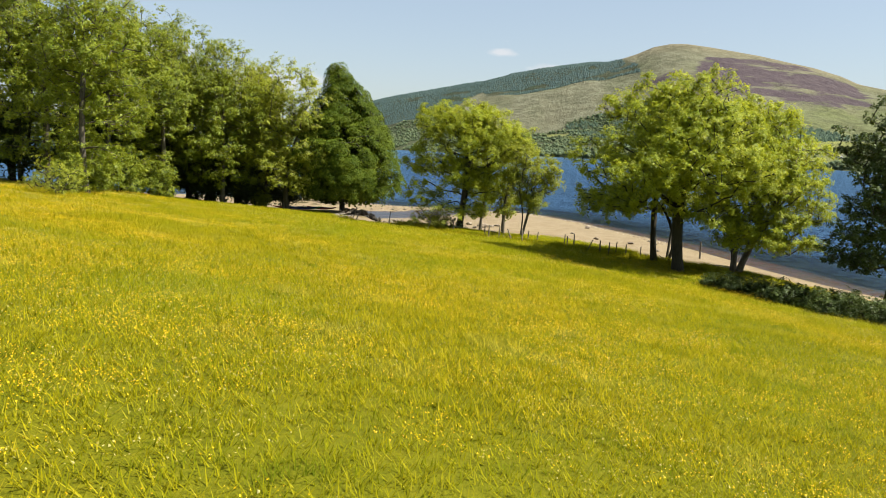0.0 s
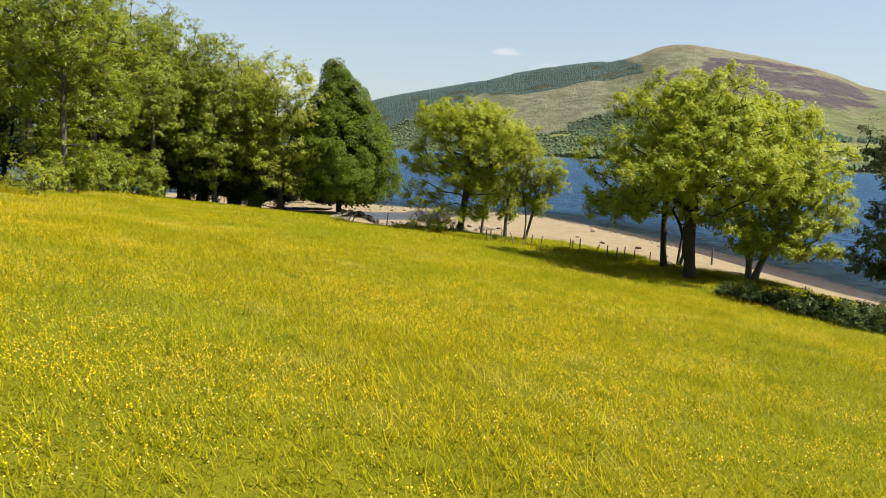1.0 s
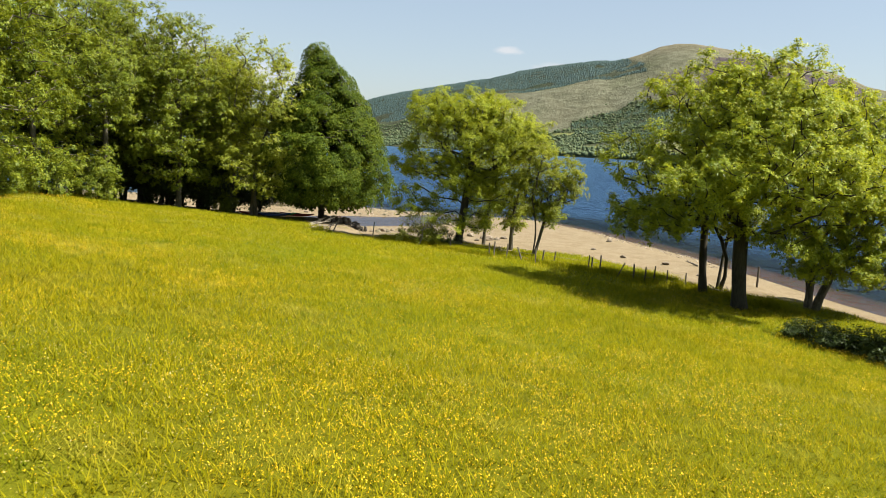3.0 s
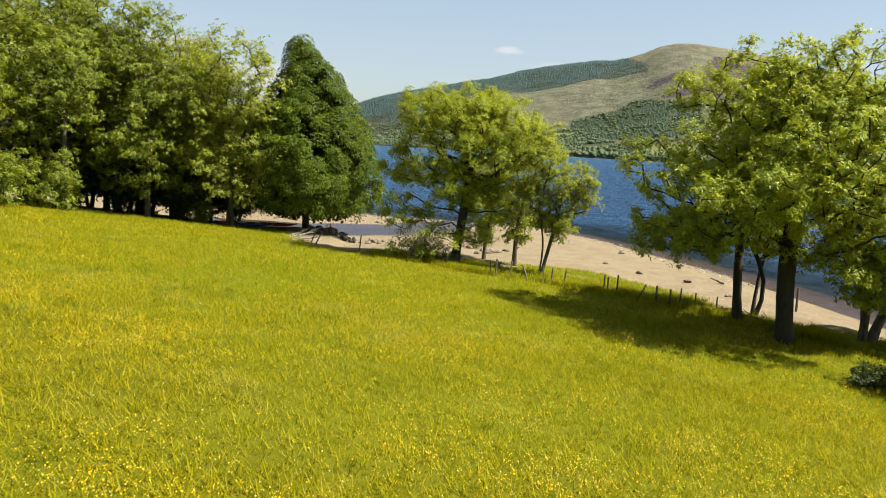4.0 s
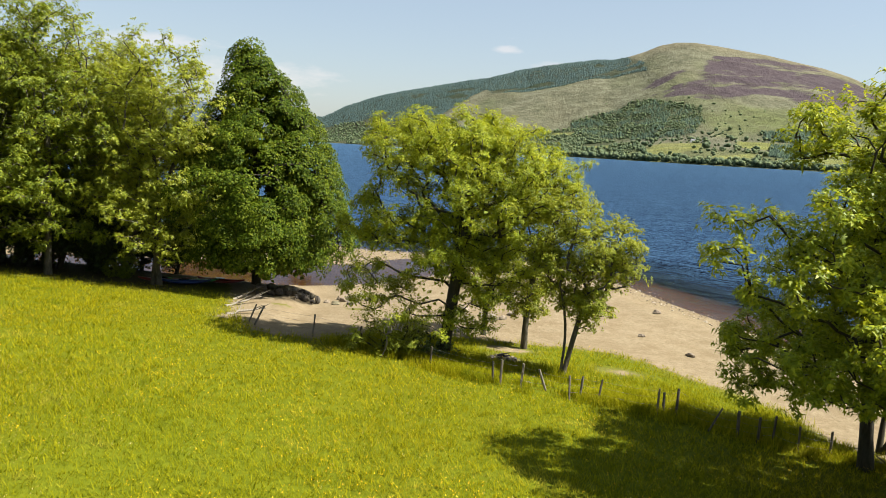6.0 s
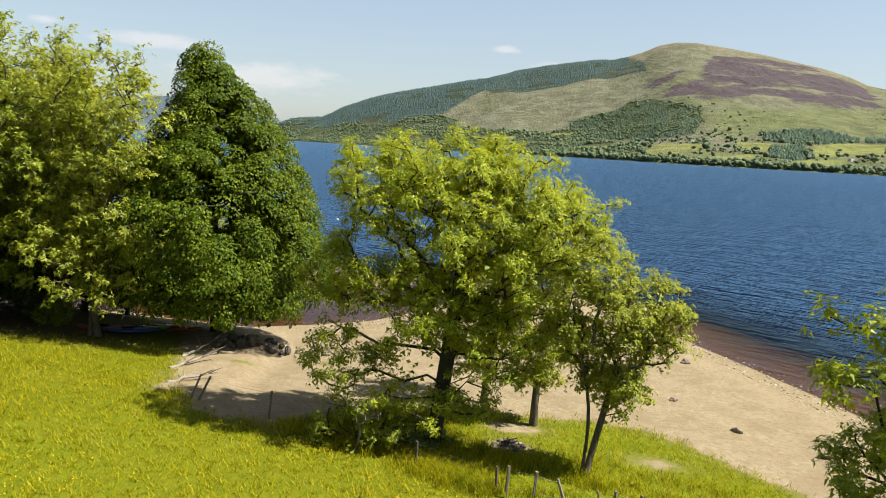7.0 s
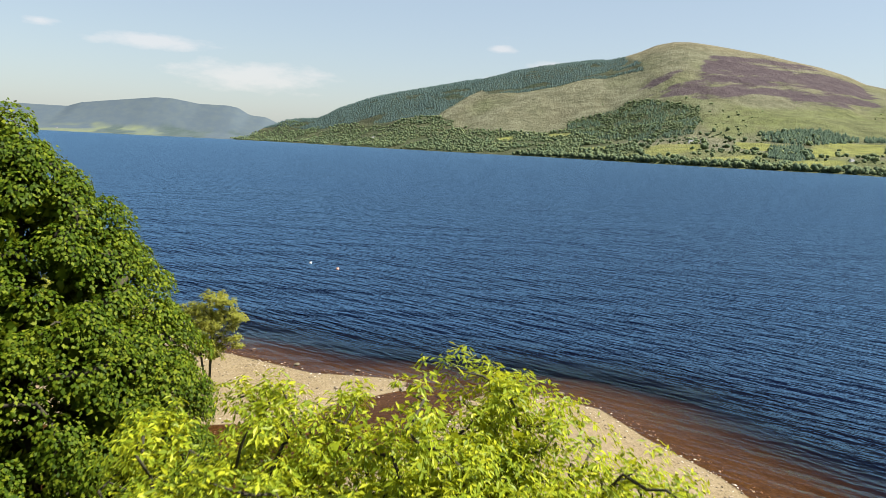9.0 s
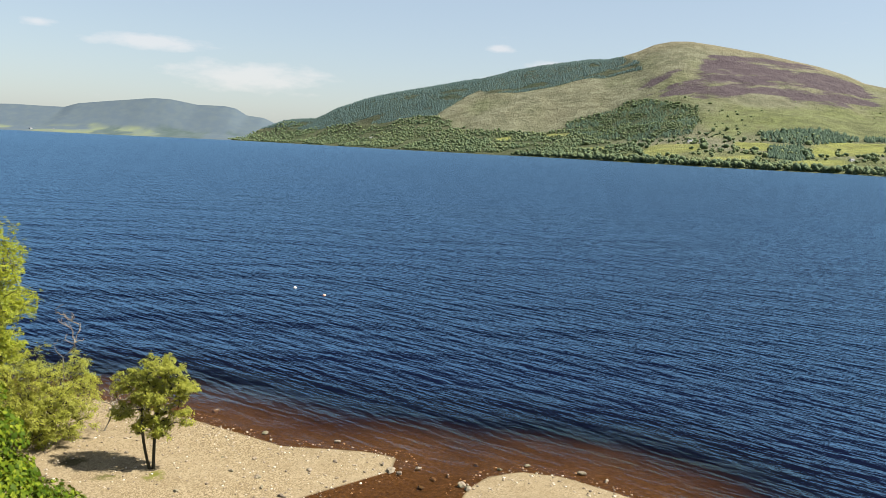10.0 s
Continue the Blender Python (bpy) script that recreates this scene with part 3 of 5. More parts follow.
def build_hill():
    gx, gy = np.arange(-1500, 3300, 18.0), np.arange(1560, 4880, 18.0)
    x, y = np.meshgrid(gx, gy)
    z, u, s = hill_height(x, y)
    z = np.where(s < 0, np.minimum(z, -1.5), z + np.minimum(s * 400, 1.0))
    me = fast_mesh("hill", np.stack([x, y, z], -1).reshape(-1, 3), grid_faces(len(gx), len(gy)), True)
    n1, n2 = fbm(x / 260, y / 700, 41, 5), fbm(x / 90, y / 90, 43, 4)
    color = np.empty((*x.shape, 3))
    # Base hill cover, with a little distance haze tinted into it.
    color[:] = (0.116, 0.116, 0.075)

    def blend(w, c):
        color[:] = color * (1 - w[..., None]) + np.array(c) * w[..., None]

    blend(step01(0.45, 0.7, n1) * 0.7, (0.0819, 0.0936, 0.0406))
    blend(step01(0.8, 0.98, s) * 0.75, (0.156, 0.1287, 0.0819))
    blend(soft_in(GREEN_SLOPE, x + (n1 - 0.5) * 200, y + (n2 - 0.5) * 160, 70) * 0.75, (0.0975, 0.1131, 0.0406))
    heath = np.zeros(x.shape)
    for h in HEATHER:
        heath = np.maximum(heath, soft_in(h, x + (n2 - 0.5) * 160, y + (n1 - 0.5) * 160, 90))
    blend(soft_in(PLANTATION, x, y, 14), (0.0234, 0.0351, 0.0187))
    blend(soft_in(MIXED_WOOD, x, y, 25), (0.039, 0.0507, 0.0187))
    blend(soft_in(WOOD_BAND, x, y, 20), (0.0429, 0.0546, 0.025))
    blend(step01(0.17, 0.12, s) * step01(0.1, 0.18, u) * 0.8, (0.0897, 0.1053, 0.0351))
    for f in FIELDS:
        blend(soft_in(f, x, y, 9), (0.156, 0.1677, 0.0452))
    me.attributes.new("cover", "FLOAT_COLOR", "POINT").data.foreach_set("color", np.concatenate([color, np.ones((*x.shape, 1))], -1).astype(np.float32).ravel())
    give(me, "heath", heath)
    me.materials.append(HILL)
    tagged(new("backdrop_hill", me), "rounded Highland hill with purple heather, rough grass and green fields", "hill", kind="structure")


LEFT_RIDGE = [(-3400, 120), (-2800, 140), (-2542, 150), (-2222, 146), (-2142, 172), (-1934, 195), (-1711, 221), (-1615, 219), (-1455, 193), (-1296, 193), (-1232, 183), (-1167, 145), (-1071, 136), (-1006, 108), (-900, 70), (-700, 40)]


def build_left_hills():
    gx, gy = np.arange(-3400, -600, 16.0), np.arange(4430, 4860, 16.0)
    x, y = np.meshgrid(gx, gy)
    s = (y - 4450) / 400
    n1 = fbm(x / 150, y / 150, 61, 4)
    z = table(LEFT_RIDGE, x) * np.interp(s, [-0.1, 0, 0.02, 0.3, 1.0, 1.1], [-0.03, -0.01, 0.012, 0.16, 1.0, 0.96]) + (n1 - 0.5) * 16 * np.clip(s, 0, 1) * np.clip((1.02 - s) * 4, 0.25, 1)
    me = fast_mesh("left_hills", np.stack([x, y, z], -1).reshape(-1, 3), grid_faces(len(gx), len(gy)), True)
    # These cover colours are bluish and pale to stand in for haze.
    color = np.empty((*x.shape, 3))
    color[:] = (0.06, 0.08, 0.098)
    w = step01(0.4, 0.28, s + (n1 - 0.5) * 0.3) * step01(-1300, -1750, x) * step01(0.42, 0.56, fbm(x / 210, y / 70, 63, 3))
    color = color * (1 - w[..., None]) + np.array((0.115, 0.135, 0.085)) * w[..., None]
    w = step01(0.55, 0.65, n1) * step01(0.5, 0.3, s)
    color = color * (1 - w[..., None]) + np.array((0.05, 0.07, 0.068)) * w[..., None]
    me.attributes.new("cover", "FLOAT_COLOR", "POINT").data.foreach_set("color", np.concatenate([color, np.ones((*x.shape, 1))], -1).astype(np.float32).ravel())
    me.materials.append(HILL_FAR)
    tagged(new("backdrop_far_hills", me), "wooded hills at the head of the loch, coloured blue-green for haze", "hill", kind="structure")


build_hill()
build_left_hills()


def ico(level):
    bm = bmesh.new()
    bmesh.ops.create_icosphere(bm, subdivisions=level, radius=1.0)
    v, f = np.array([p.co[:] for p in bm.verts]), np.array([[p.index for p in q.verts] for q in bm.faces])
    bm.free()
    return v, f


def fir_shape():
    """A spruce: a ragged skirt and a leader."""
    ring = [(0.2 * (0.75 + 0.4 * (k % 2)) * math.cos(k * math.tau / 6), 0.2 * (0.75 + 0.4 * (k % 2)) * math.sin(k * math.tau / 6), 0.05 + 0.1 * (k % 2)) for k in range(6)]
    return np.array(ring + [(0.02, 0, 1.0)]), np.array([(k, (k + 1) % 6, 6) for k in range(6)])


def cluster(lumps, seed):
    """A broadleaf crown of several lumps."""
    rng, vs, fs, base = np.random.default_rng(seed), [], [], 0
    for k in range(lumps):
        v, f = lumpy(1, seed * 10 + k)
        a, r = rng.uniform(0, math.tau), 0.0 if k == 0 else rng.uniform(0.45, 0.8)
        vs.append(v * rng.uniform(0.5, 0.85) + (r * math.cos(a), r * math.sin(a), rng.uniform(-0.05, 0.35)))
        fs.append(f + base)
        base += len(v)
    return np.concatenate(vs), np.concatenate(fs)


def many(name, shapes, places, material, label, category):
    """One object of kind stuff: shapes set down at rows of (x, y, z, width, height)."""
    rng, vs, fs, base = np.random.default_rng(7), [], [], 0
    for n, (x, y, z, w, h) in enumerate(places):
        v, f = shapes[n % len(shapes)]
        a = rng.uniform(0, math.tau)
        c, s = math.cos(a), math.sin(a)
        vs.append(np.stack([x + w * (c * v[:, 0] - s * v[:, 1]), y + w * (s * v[:, 0] + c * v[:, 1]), z + h * v[:, 2]], 1))
        fs.append(f + base)
        base += len(v)
    me = fast_mesh(name, np.concatenate(vs), np.concatenate(fs), True)
    me.materials.append(material)
    return tagged(new(name, me), label, category, kind="stuff")


def lumpy(level, seed):
    v, f = ico(level)
    rng = np.random.default_rng(seed)
    v = v * rng.uniform(0.78, 1.18, (len(v), 1))
    v[:, 2] = v[:, 2] * 0.5 + 0.46
    return v, f


def scatter(poly, gap, seed, keep=1.0):
    """Uneven places in a polygon, about a gap apart."""
    rng = np.random.default_rng(seed)
    px, py = [p[0] for p in poly], [p[1] for p in poly]
    x, y = np.meshgrid(np.arange(min(px), max(px), gap), np.arange(min(py), max(py), gap))
    x, y = x.ravel() + rng.uniform(-0.5, 0.5, x.size) * gap, y.ravel() + rng.uniform(-0.5, 0.5, x.size) * gap
    ok = inside(poly, x, y) & (rng.uniform(0, 1, x.size) < keep)
    return x[ok], y[ok]


def build_far_woods():
    rng = np.random.default_rng(5)
    broad, firs, spruce, low = [], [], [], []

    def stand(into, xs, ys, w, h, clear=True):
        z, u, s = hill_height(xs, ys)
        for x, y, g, k in zip(xs, ys, z, s):
            if k > 0.004 and not (clear and any(inside(f, np.array([x]), np.array([y]))[0] for f in FIELDS)):
                size = 0.45 + 0.95 * rng.uniform(0, 1) ** 1.6
                into.append((x, y, g - 0.5, w * size * rng.uniform(0.85, 1.2), h * size))

    x, y = scatter(WOOD_BAND, 10.5, 1, 0.85)
    z, u, s = hill_height(x, y)
    open_field = fbm(x / 120, y / 90, 71, 3) > 0.6
    near = (s > 0.004) & ~open_field
    thin = near & (y < 3300)
    stand(broad, x[thin], y[thin], 5.2, 10.5)
    stand(low, x[near & (y >= 3300)], y[near & (y >= 3300)], 5.8, 10)
    x, y = scatter(PLANTATION, 7.5, 2)
    keep = fbm(x / 200, y / 90, 73, 3) < 0.64
    stand(firs, x[keep], y[keep], 19, 9)
    x, y = scatter(MIXED_WOOD, 9.5, 3, 0.85)
    pick = fbm(x / 60, y / 60, 75, 3) > 0.52
    stand(spruce, x[pick], y[pick], 20, 11)
    stand(broad, x[~pick], y[~pick], 4.6, 9)
    for n, p in enumerate(FIR_STANDS):
        x, y = scatter(p, 9, 10 + n)
        stand(spruce, x, y, 24, 13, False)
    # The belt along the water and the lines between the fields.
    u = np.linspace(0.08, 0.62, 620)
    belt = table(FAR_SHORE, u) + 10 + rng.uniform(0, 1, u.size) ** 2 * 70
    stand(broad, VIEW[0] + u * (belt - VIEW[1]), belt, 7.4, 15)
    x, y = scatter([(540, 2200), (560, 2900), (900, 2900), (1320, 2760), (1200, 2150), (900, 2000)], 27, 23, 0.4)
    stand(broad, x, y, 7.0, 14)
    for ax, ay, bx, by, n in ((560, 2720, 800, 2640, 16), (735, 2490, 800, 2700, 14), (800, 2560, 1010, 2420, 26), (830, 2360, 980, 2280, 16), (690, 2480, 840, 2360, 20), (900, 2750, 1000, 2680, 8), (980, 2300, 1130, 2400, 14),
                              (1060, 2180, 1160, 2330, 20), (640, 2760, 800, 2720, 16), (1240, 2420, 1360, 2650, 26)):
        k = rng.uniform(0, 1, n)
        stand(broad, ax + k * (bx - ax) + rng.uniform(-14, 14, n), ay + k * (by - ay) + rng.uniform(-14, 14, n), 6.5, 12)
    stand(broad, np.array([711, 1150, 745, 882, 1030, 960, 1100]), np.array([2505, 2514, 2490, 2796, 2440, 2300, 2420]), 10, 18, False)
    x, y = scatter([(760, 3000), (900, 3500), (1000, 3450), (1150, 3100), (1000, 2850)], 42, 21, 0.5)
    stand(broad, x, y, 4.5, 8)
    x, y = scatter([(300, 3300), (500, 3900), (1500, 3600), (2000, 3400), (1600, 2900)], 120, 22, 0.35)
    stand(broad, x, y, 3.5, 6)
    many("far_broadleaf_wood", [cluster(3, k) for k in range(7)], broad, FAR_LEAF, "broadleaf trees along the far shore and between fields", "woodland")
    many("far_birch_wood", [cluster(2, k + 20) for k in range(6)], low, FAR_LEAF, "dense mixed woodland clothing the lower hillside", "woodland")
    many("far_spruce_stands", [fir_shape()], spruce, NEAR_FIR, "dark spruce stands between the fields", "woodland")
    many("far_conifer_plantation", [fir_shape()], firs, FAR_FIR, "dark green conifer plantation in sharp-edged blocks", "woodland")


build_far_woods()

WHITEWASH = plain("whitewashed_wall", (0.8, 0.78, 0.74), 0.8)
SLATE = plain("slate_roof", (0.12, 0.12, 0.13), 0.6)
GLASS_DARK = plain("window_dark", (0.03, 0.035, 0.04), 0.15)


def block(sx, sy, sz, at=(0, 0, 0)):
    bm = bmesh.new()
    bmesh.ops.create_cube(bm, size=1.0, matrix=Matrix.Translation(at) @ Matrix.Diagonal((sx, sy, sz, 1)))
    return bm


def cottage(x, y, w, d, h, turn, label):
    """A far farmhouse: walls, pitched roof, chimneys, door and windows."""
    z = float(hill_height(np.array([x]), np.array([y]))[0][0])
    top = empty("cottage", (x, y, z + 0.8), turn)
    part("wall", block(w, d, h + 2, (0, 0, h / 2 - 1)), WHITEWASH, top)
    bm = bmesh.new()
    e = 0.5
    v = [bm.verts.new(p) for p in ((-w / 2 - e, -d / 2 - e, h), (w / 2 + e, -d / 2 - e, h), (w / 2 + e, d / 2 + e, h), (-w / 2 - e, d / 2 + e, h), (-w / 2 - e, 0, h + d * 0.45), (w / 2 + e, 0, h + d * 0.45))]
    for f in ((0, 1, 5, 4), (2, 3, 4, 5), (0, 4, 3), (1, 2, 5), (0, 3, 2, 1)):
        bm.faces.new([v[k] for k in f])
    roof = part("roof", bm, SLATE, top)
    for s in (-1, 1):
        part("chimney", block(1.2, 1.0, 2.2, (s * (w / 2 - 0.8), 0, h + d * 0.45 + 0.4)), WHITEWASH, roof)
    part("door", block(1.1, 0.12, 2.1, (0, -d / 2 - 0.04, 1.05)), GLASS_DARK, top)
    for k in (-0.33, -0.17, 0.17, 0.33):
        part("window", block(1.2, 0.12, 1.3, (k * w, -d / 2 - 0.04, 1.6)), GLASS_DARK, top)
    return tagged(top, label, "house", "houses on the far shore")


cottage(763, 2690, 15, 7, 5, 12, "white cottage with a slate roof among field trees")
cottage(790, 2668, 9, 6, 3.5, -20, "low white outbuilding beside the cottage")
cottage(1062, 2250, 13, 7, 3.5, 25, "pale stone barn beside a field by the water")
cottage(305, 3363, 12, 7, 4.5, -8, "white farmhouse beside a small green field")
cottage(-340, 3700, 12, 7, 4.5, 15, "white house half hidden in lochside woodland")
for k, (hx, hy) in enumerate(((-2080, 4530), (-2040, 4545), (-1990, 4525), (-1960, 4550), (-2130, 4520), (-1800, 4515), (-1760, 4520), (-2250, 4515))):
    zz = 8.0
    top = empty("village_house", (hx, hy, zz), 20 * k)
    part("wall", block(16, 10, 16, (0, 0, -2)), WHITEWASH, top)
    bm = bmesh.new()
    bmesh.ops.create_cone(bm, cap_ends=True, segments=4, radius1=12.5, radius2=1.0, depth=5, matrix=Matrix.Translation((0, 0, 8.5)) @ Matrix.Rotation(radians(45), 4, "Z"))
    part("roof", bm, SLATE, top)
    tagged(top, "tiny pale house in the distant village", "house", "houses of the far village")


# ---- trees ----
def tube_mesh(name, chains, sides=6):
    """Tapered limbs: chains of (points, radii)."""
    vs, fs, base = [], [], 0
    for pts, radii in chains:
        pts = np.asarray(pts, float)
        if len(pts) < 2:
            continue
        way = np.gradient(pts, axis=0)
        way /= np.linalg.norm(way, axis=1, keepdims=True) + 1e-9
        ref = np.where(np.abs(way[:, 2:3]) > 0.9, [[1.0, 0, 0]], [[0, 0, 1.0]])
        a = np.cross(way, ref)
        a /= np.linalg.norm(a, axis=1, keepdims=True) + 1e-9
        b = np.cross(way, a)
        ang = np.arange(sides) * math.tau / sides
        ring = pts[:, None] + np.asarray(radii)[:, None, None] * (np.cos(ang)[None, :, None] * a[:, None] + np.sin(ang)[None, :, None] * b[:, None])
        vs.append(ring.reshape(-1, 3))
        n = len(pts)
        i = np.arange(n - 1)[:, None] * sides + np.arange(sides)[None]
        j = np.arange(n - 1)[:, None] * sides + (np.arange(sides)[None] + 1) % sides
        fs.append((np.stack([i, j, j + sides, i + sides], -1) + base).reshape(-1, 4))
        base += n * sides
    return fast_mesh(name, np.concatenate(vs), np.concatenate(fs), True)


def unit(v):
    return v / (np.linalg.norm(v, axis=-1, keepdims=True) + 1e-9)


def clump_places(lobes, clumps, rng):
    """Clumps gathered into billows that sit towards the outside of the lobes, with gaps between."""
    weights = np.array([l[3] * l[4] * l[5] for l in lobes]) ** 0.8
    billows = max(6, clumps // 4)
    which = rng.choice(len(lobes), billows, p=weights / weights.sum())
    lob = np.array(lobes, float)[which]
    d = unit(rng.normal(size=(billows, 3)))
    r = rng.uniform(0.1, 1.0, billows) ** 0.38 * rng.uniform(0.8, 0.97, billows)
    heart = lob[:, :3] + d * lob[:, 3:6] * r[:, None]
    pick = np.concatenate([np.arange(billows), rng.integers(0, billows, clumps - billows)])
    wide = 0.35 * lob[pick, 3:6].mean(1, keepdims=True) * rng.uniform(0.6, 1.4, (clumps, 1))
    place = heart[pick] + np.clip(rng.normal(size=(clumps, 3)), -1.4, 1.4) * wide * (1.1, 1.1, 0.65)
    # Draw stragglers back to the skin of the nearest lobe, and leave out any that stand alone.
    all_lobes = np.array(lobes, float)
    off = (place[:, None] - all_lobes[None, :, :3]) / all_lobes[None, :, 3:6]
    far = np.linalg.norm(off, axis=2)
    near = far.argmin(1)
    rows = np.arange(clumps)
    out = np.maximum(far[rows, near], 1.0)[:, None]
    place = all_lobes[near, :3] + off[rows, near] / out * all_lobes[near, 3:6]
    gap = np.sort(np.linalg.norm(place[:, None] - place[None], axis=2), axis=1)[:, min(5, clumps - 1)]
    return place[gap < 1.9 * np.median(gap)]


def grow(stems, lobes, clumps, seed, girth=0.06, goal=None):
    """Limbs that reach from the stems to the clumps of foliage. Returns the limbs, the clumps' places and the crown's heart."""
    rng = np.random.default_rng(seed)
    if goal is None:
        goal = clump_places(lobes, clumps, rng)
    nodes, parent = [], []
    for path in stems:
        last = -1
        for p in path:
            nodes.append(np.array(p, float))
            parent.append(last)
            last = len(nodes) - 1
    heart = np.array([s[-1] for s in stems]).mean(0)
    order = np.argsort(np.linalg.norm(goal - heart, axis=1))
    tips = []
    low = min(s[0][2] for s in stems) + 0.22 * (heart[2] - min(s[0][2] for s in stems))
    for k in order:
        g = goal[k]
        arr = np.array(nodes)
        gap = arr - g
        dist = np.linalg.norm(gap, axis=1) + np.maximum(gap[:, 2] + 0.3, 0) * 1.2 + np.where(arr[:, 2] < low, 30, 0)
        at = int(np.argmin(dist))
        start, steps = arr[at], max(2, int(np.linalg.norm(arr[at] - g) / 0.9))
        side = rng.normal(size=3) * 0.14 * np.linalg.norm(start - g)
        last = at
        for q in range(1, steps + 1):
            f = q / steps
            p = start * (1 - f) + g * f + side * math.sin(f * math.pi) + np.array((0, 0, 0.1)) * math.sin(f * math.pi) * np.linalg.norm(start - g)
            nodes.append(p)
            parent.append(last)
            last = len(nodes) - 1
        tips.append(last)
    load = np.zeros(len(nodes))
    for t in tips:
        load[t] += 1
    for n in range(len(nodes) - 1, -1, -1):
        if parent[n] >= 0:
            load[parent[n]] += load[n]
    radius = 0.014 + girth * np.sqrt(np.maximum(load, 0.3)) * 0.33
    # Cut the tree of nodes into chains that follow the heaviest child.
    child = [[] for _ in nodes]
    for n, p in enumerate(parent):
        if p >= 0:
            child[p].append(n)
    chains, todo = [], [n for n, p in enumerate(parent) if p < 0]
    todo = [(n, None) for n in todo]
    while todo:
        n, fr = todo.pop()
        run = [n] if fr is None else [fr, n]
        while child[n]:
            kids = sorted(child[n], key=lambda c: -load[c])
            todo += [(c, n) for c in kids[1:]]
            n = kids[0]
            run.append(n)
        rad = radius[run].copy()
        if fr is not None:
            rad[0] = rad[1]
        else:
            rad[0] *= 1.35
        rad[-1] *= 0.5
        chains.append((np.array([nodes[m] for m in run]), rad))
    return chains, goal, heart


def foliage(name, goal, heart, per, size, leaf, seed, droop=0.35, flat=0.6, fold=0.12, spray=9, simple=False, core=0):
    """Leaves in rosettes on the twigs about each clump, and larger sprays of them deeper in the crown."""
    rng = np.random.default_rng(seed)
    twigs = max(1, per // spray)
    c = np.repeat(goal, twigs, 0)
    reach = size * rng.uniform(0.65, 1.3, (len(goal), 1)).repeat(twigs, 0)
    d = unit(rng.normal(size=c.shape) + (0, 0, 0.25))
    knot = c + d * reach * rng.uniform(0.25, 1.1, (len(c), 1)) * (1.0, 1.0, flat)
    facing = unit(d * 0.8 + unit(c - heart) * 0.5 + np.array((0.15, 0, 0.95)))
    c, knot, facing = np.repeat(c, spray, 0), np.repeat(knot, spray, 0), np.repeat(facing, spray, 0)
    n = len(c)
    turn = unit(np.cross(facing, rng.normal(size=(n, 3))))
    length = leaf[0] * rng.uniform(0.6, 1.3, (n, 1))
    wide = leaf[1] * rng.uniform(0.7, 1.25, (n, 1))
    spot = knot + turn * length * rng.uniform(0.05, 0.6, (n, 1)) + facing * rng.normal(0, 0.3, (n, 1)) * length
    way = unit(turn + facing * rng.uniform(-0.5, 0.5, (n, 1)) + np.array((0, 0, -droop)) * rng.uniform(0.3, 1.3, (n, 1)))
    side = unit(np.cross(way, unit(facing + rng.normal(size=(n, 3)) * 0.3)))
    nrm = np.cross(side, way)
    inner = np.zeros((0, 3))
    if core:
        q = np.repeat(goal, core, 0)
        axis = np.stack([0 * q[:, 0] + heart[0], 0 * q[:, 0] + heart[1], q[:, 2] * 0.9 + heart[2] * 0.1], 1)
        q = q + (axis - q) * rng.uniform(0.25, 0.6, (len(q), 1)) + rng.normal(size=q.shape) * size * 0.35 * (1, 1, 0.6) - (0, 0, 0.35)
        a = unit(rng.normal(size=q.shape) * (1, 1, 0.6))
        b = unit(np.cross(a, rng.normal(size=q.shape) + np.array((0, 0, 0.8))))
        big = leaf[0] * 1.25 * rng.uniform(0.6, 1.3, (len(q), 1))
        inner = np.stack([q - b * big * 0.5, q + b * big * 0.5, q + a * big], 1).reshape(-1, 3)
    if simple:
        v = np.stack([spot - side * wide * 0.5, spot + side * wide * 0.5 + nrm * fold * wide, spot + way * length], 1).reshape(-1, 3)
        v = np.concatenate([v, inner])
        return fast_mesh(name, v, np.arange(len(v)).reshape(-1, 3))
    mid = spot + way * length * 0.5
    v = np.stack([spot, mid + side * wide * 0.5 + nrm * fold * wide, spot + way * length - nrm * fold * length * 0.5, mid - side * wide * 0.5 + nrm * fold * wide], 1).reshape(-1, 3)
    i = np.arange(n)[:, None] * 4
    if not core:
        return fast_mesh(name, v, i + np.array([[0, 1, 2, 3]]))
    last = 4 * n + np.arange(len(inner)).reshape(-1, 3)
    return fast_mesh(name, np.concatenate([v, inner]), np.concatenate([i + np.array([[0, 1, 2]]), i + np.array([[0, 2, 3]]), last]))


def stem(base, tip, bend=0.4, seed=0, steps=5):
    rng = np.random.default_rng(seed)
    b, t = np.array(base, float), np.array(tip, float)
    way = rng.normal(size=3) * (bend, bend, 0)
    return [tuple(b * (1 - f) + t * f + way * math.sin(f * math.pi)) for f in np.linspace(0, 1, steps)]


def tree(name, at, stems, lobes, clumps, per, size, leaf, leaf_mat, bark, label, seed, girth=0.06, group="lochside trees", droop=0.35, flat=0.6, turn=0.0, scale=1.0, sink=0.25, simple=False, spray=9, core=0, sides=6):
    """A tree: stems and lobes in metres from its foot."""
    top = empty(name, (*at, z_at(*at) - sink), turn, scale)
    chains, goal, heart = grow(stems, lobes, clumps, seed, girth)
    under("trunk", tube_mesh("trunk", chains, sides), bark, top)
    under("crown", foliage("crown", goal, heart, per, size, leaf, seed + 1, droop, flat, 0.12, spray, simple, core), leaf_mat, top)
    return tagged(top, label, "tree", group)


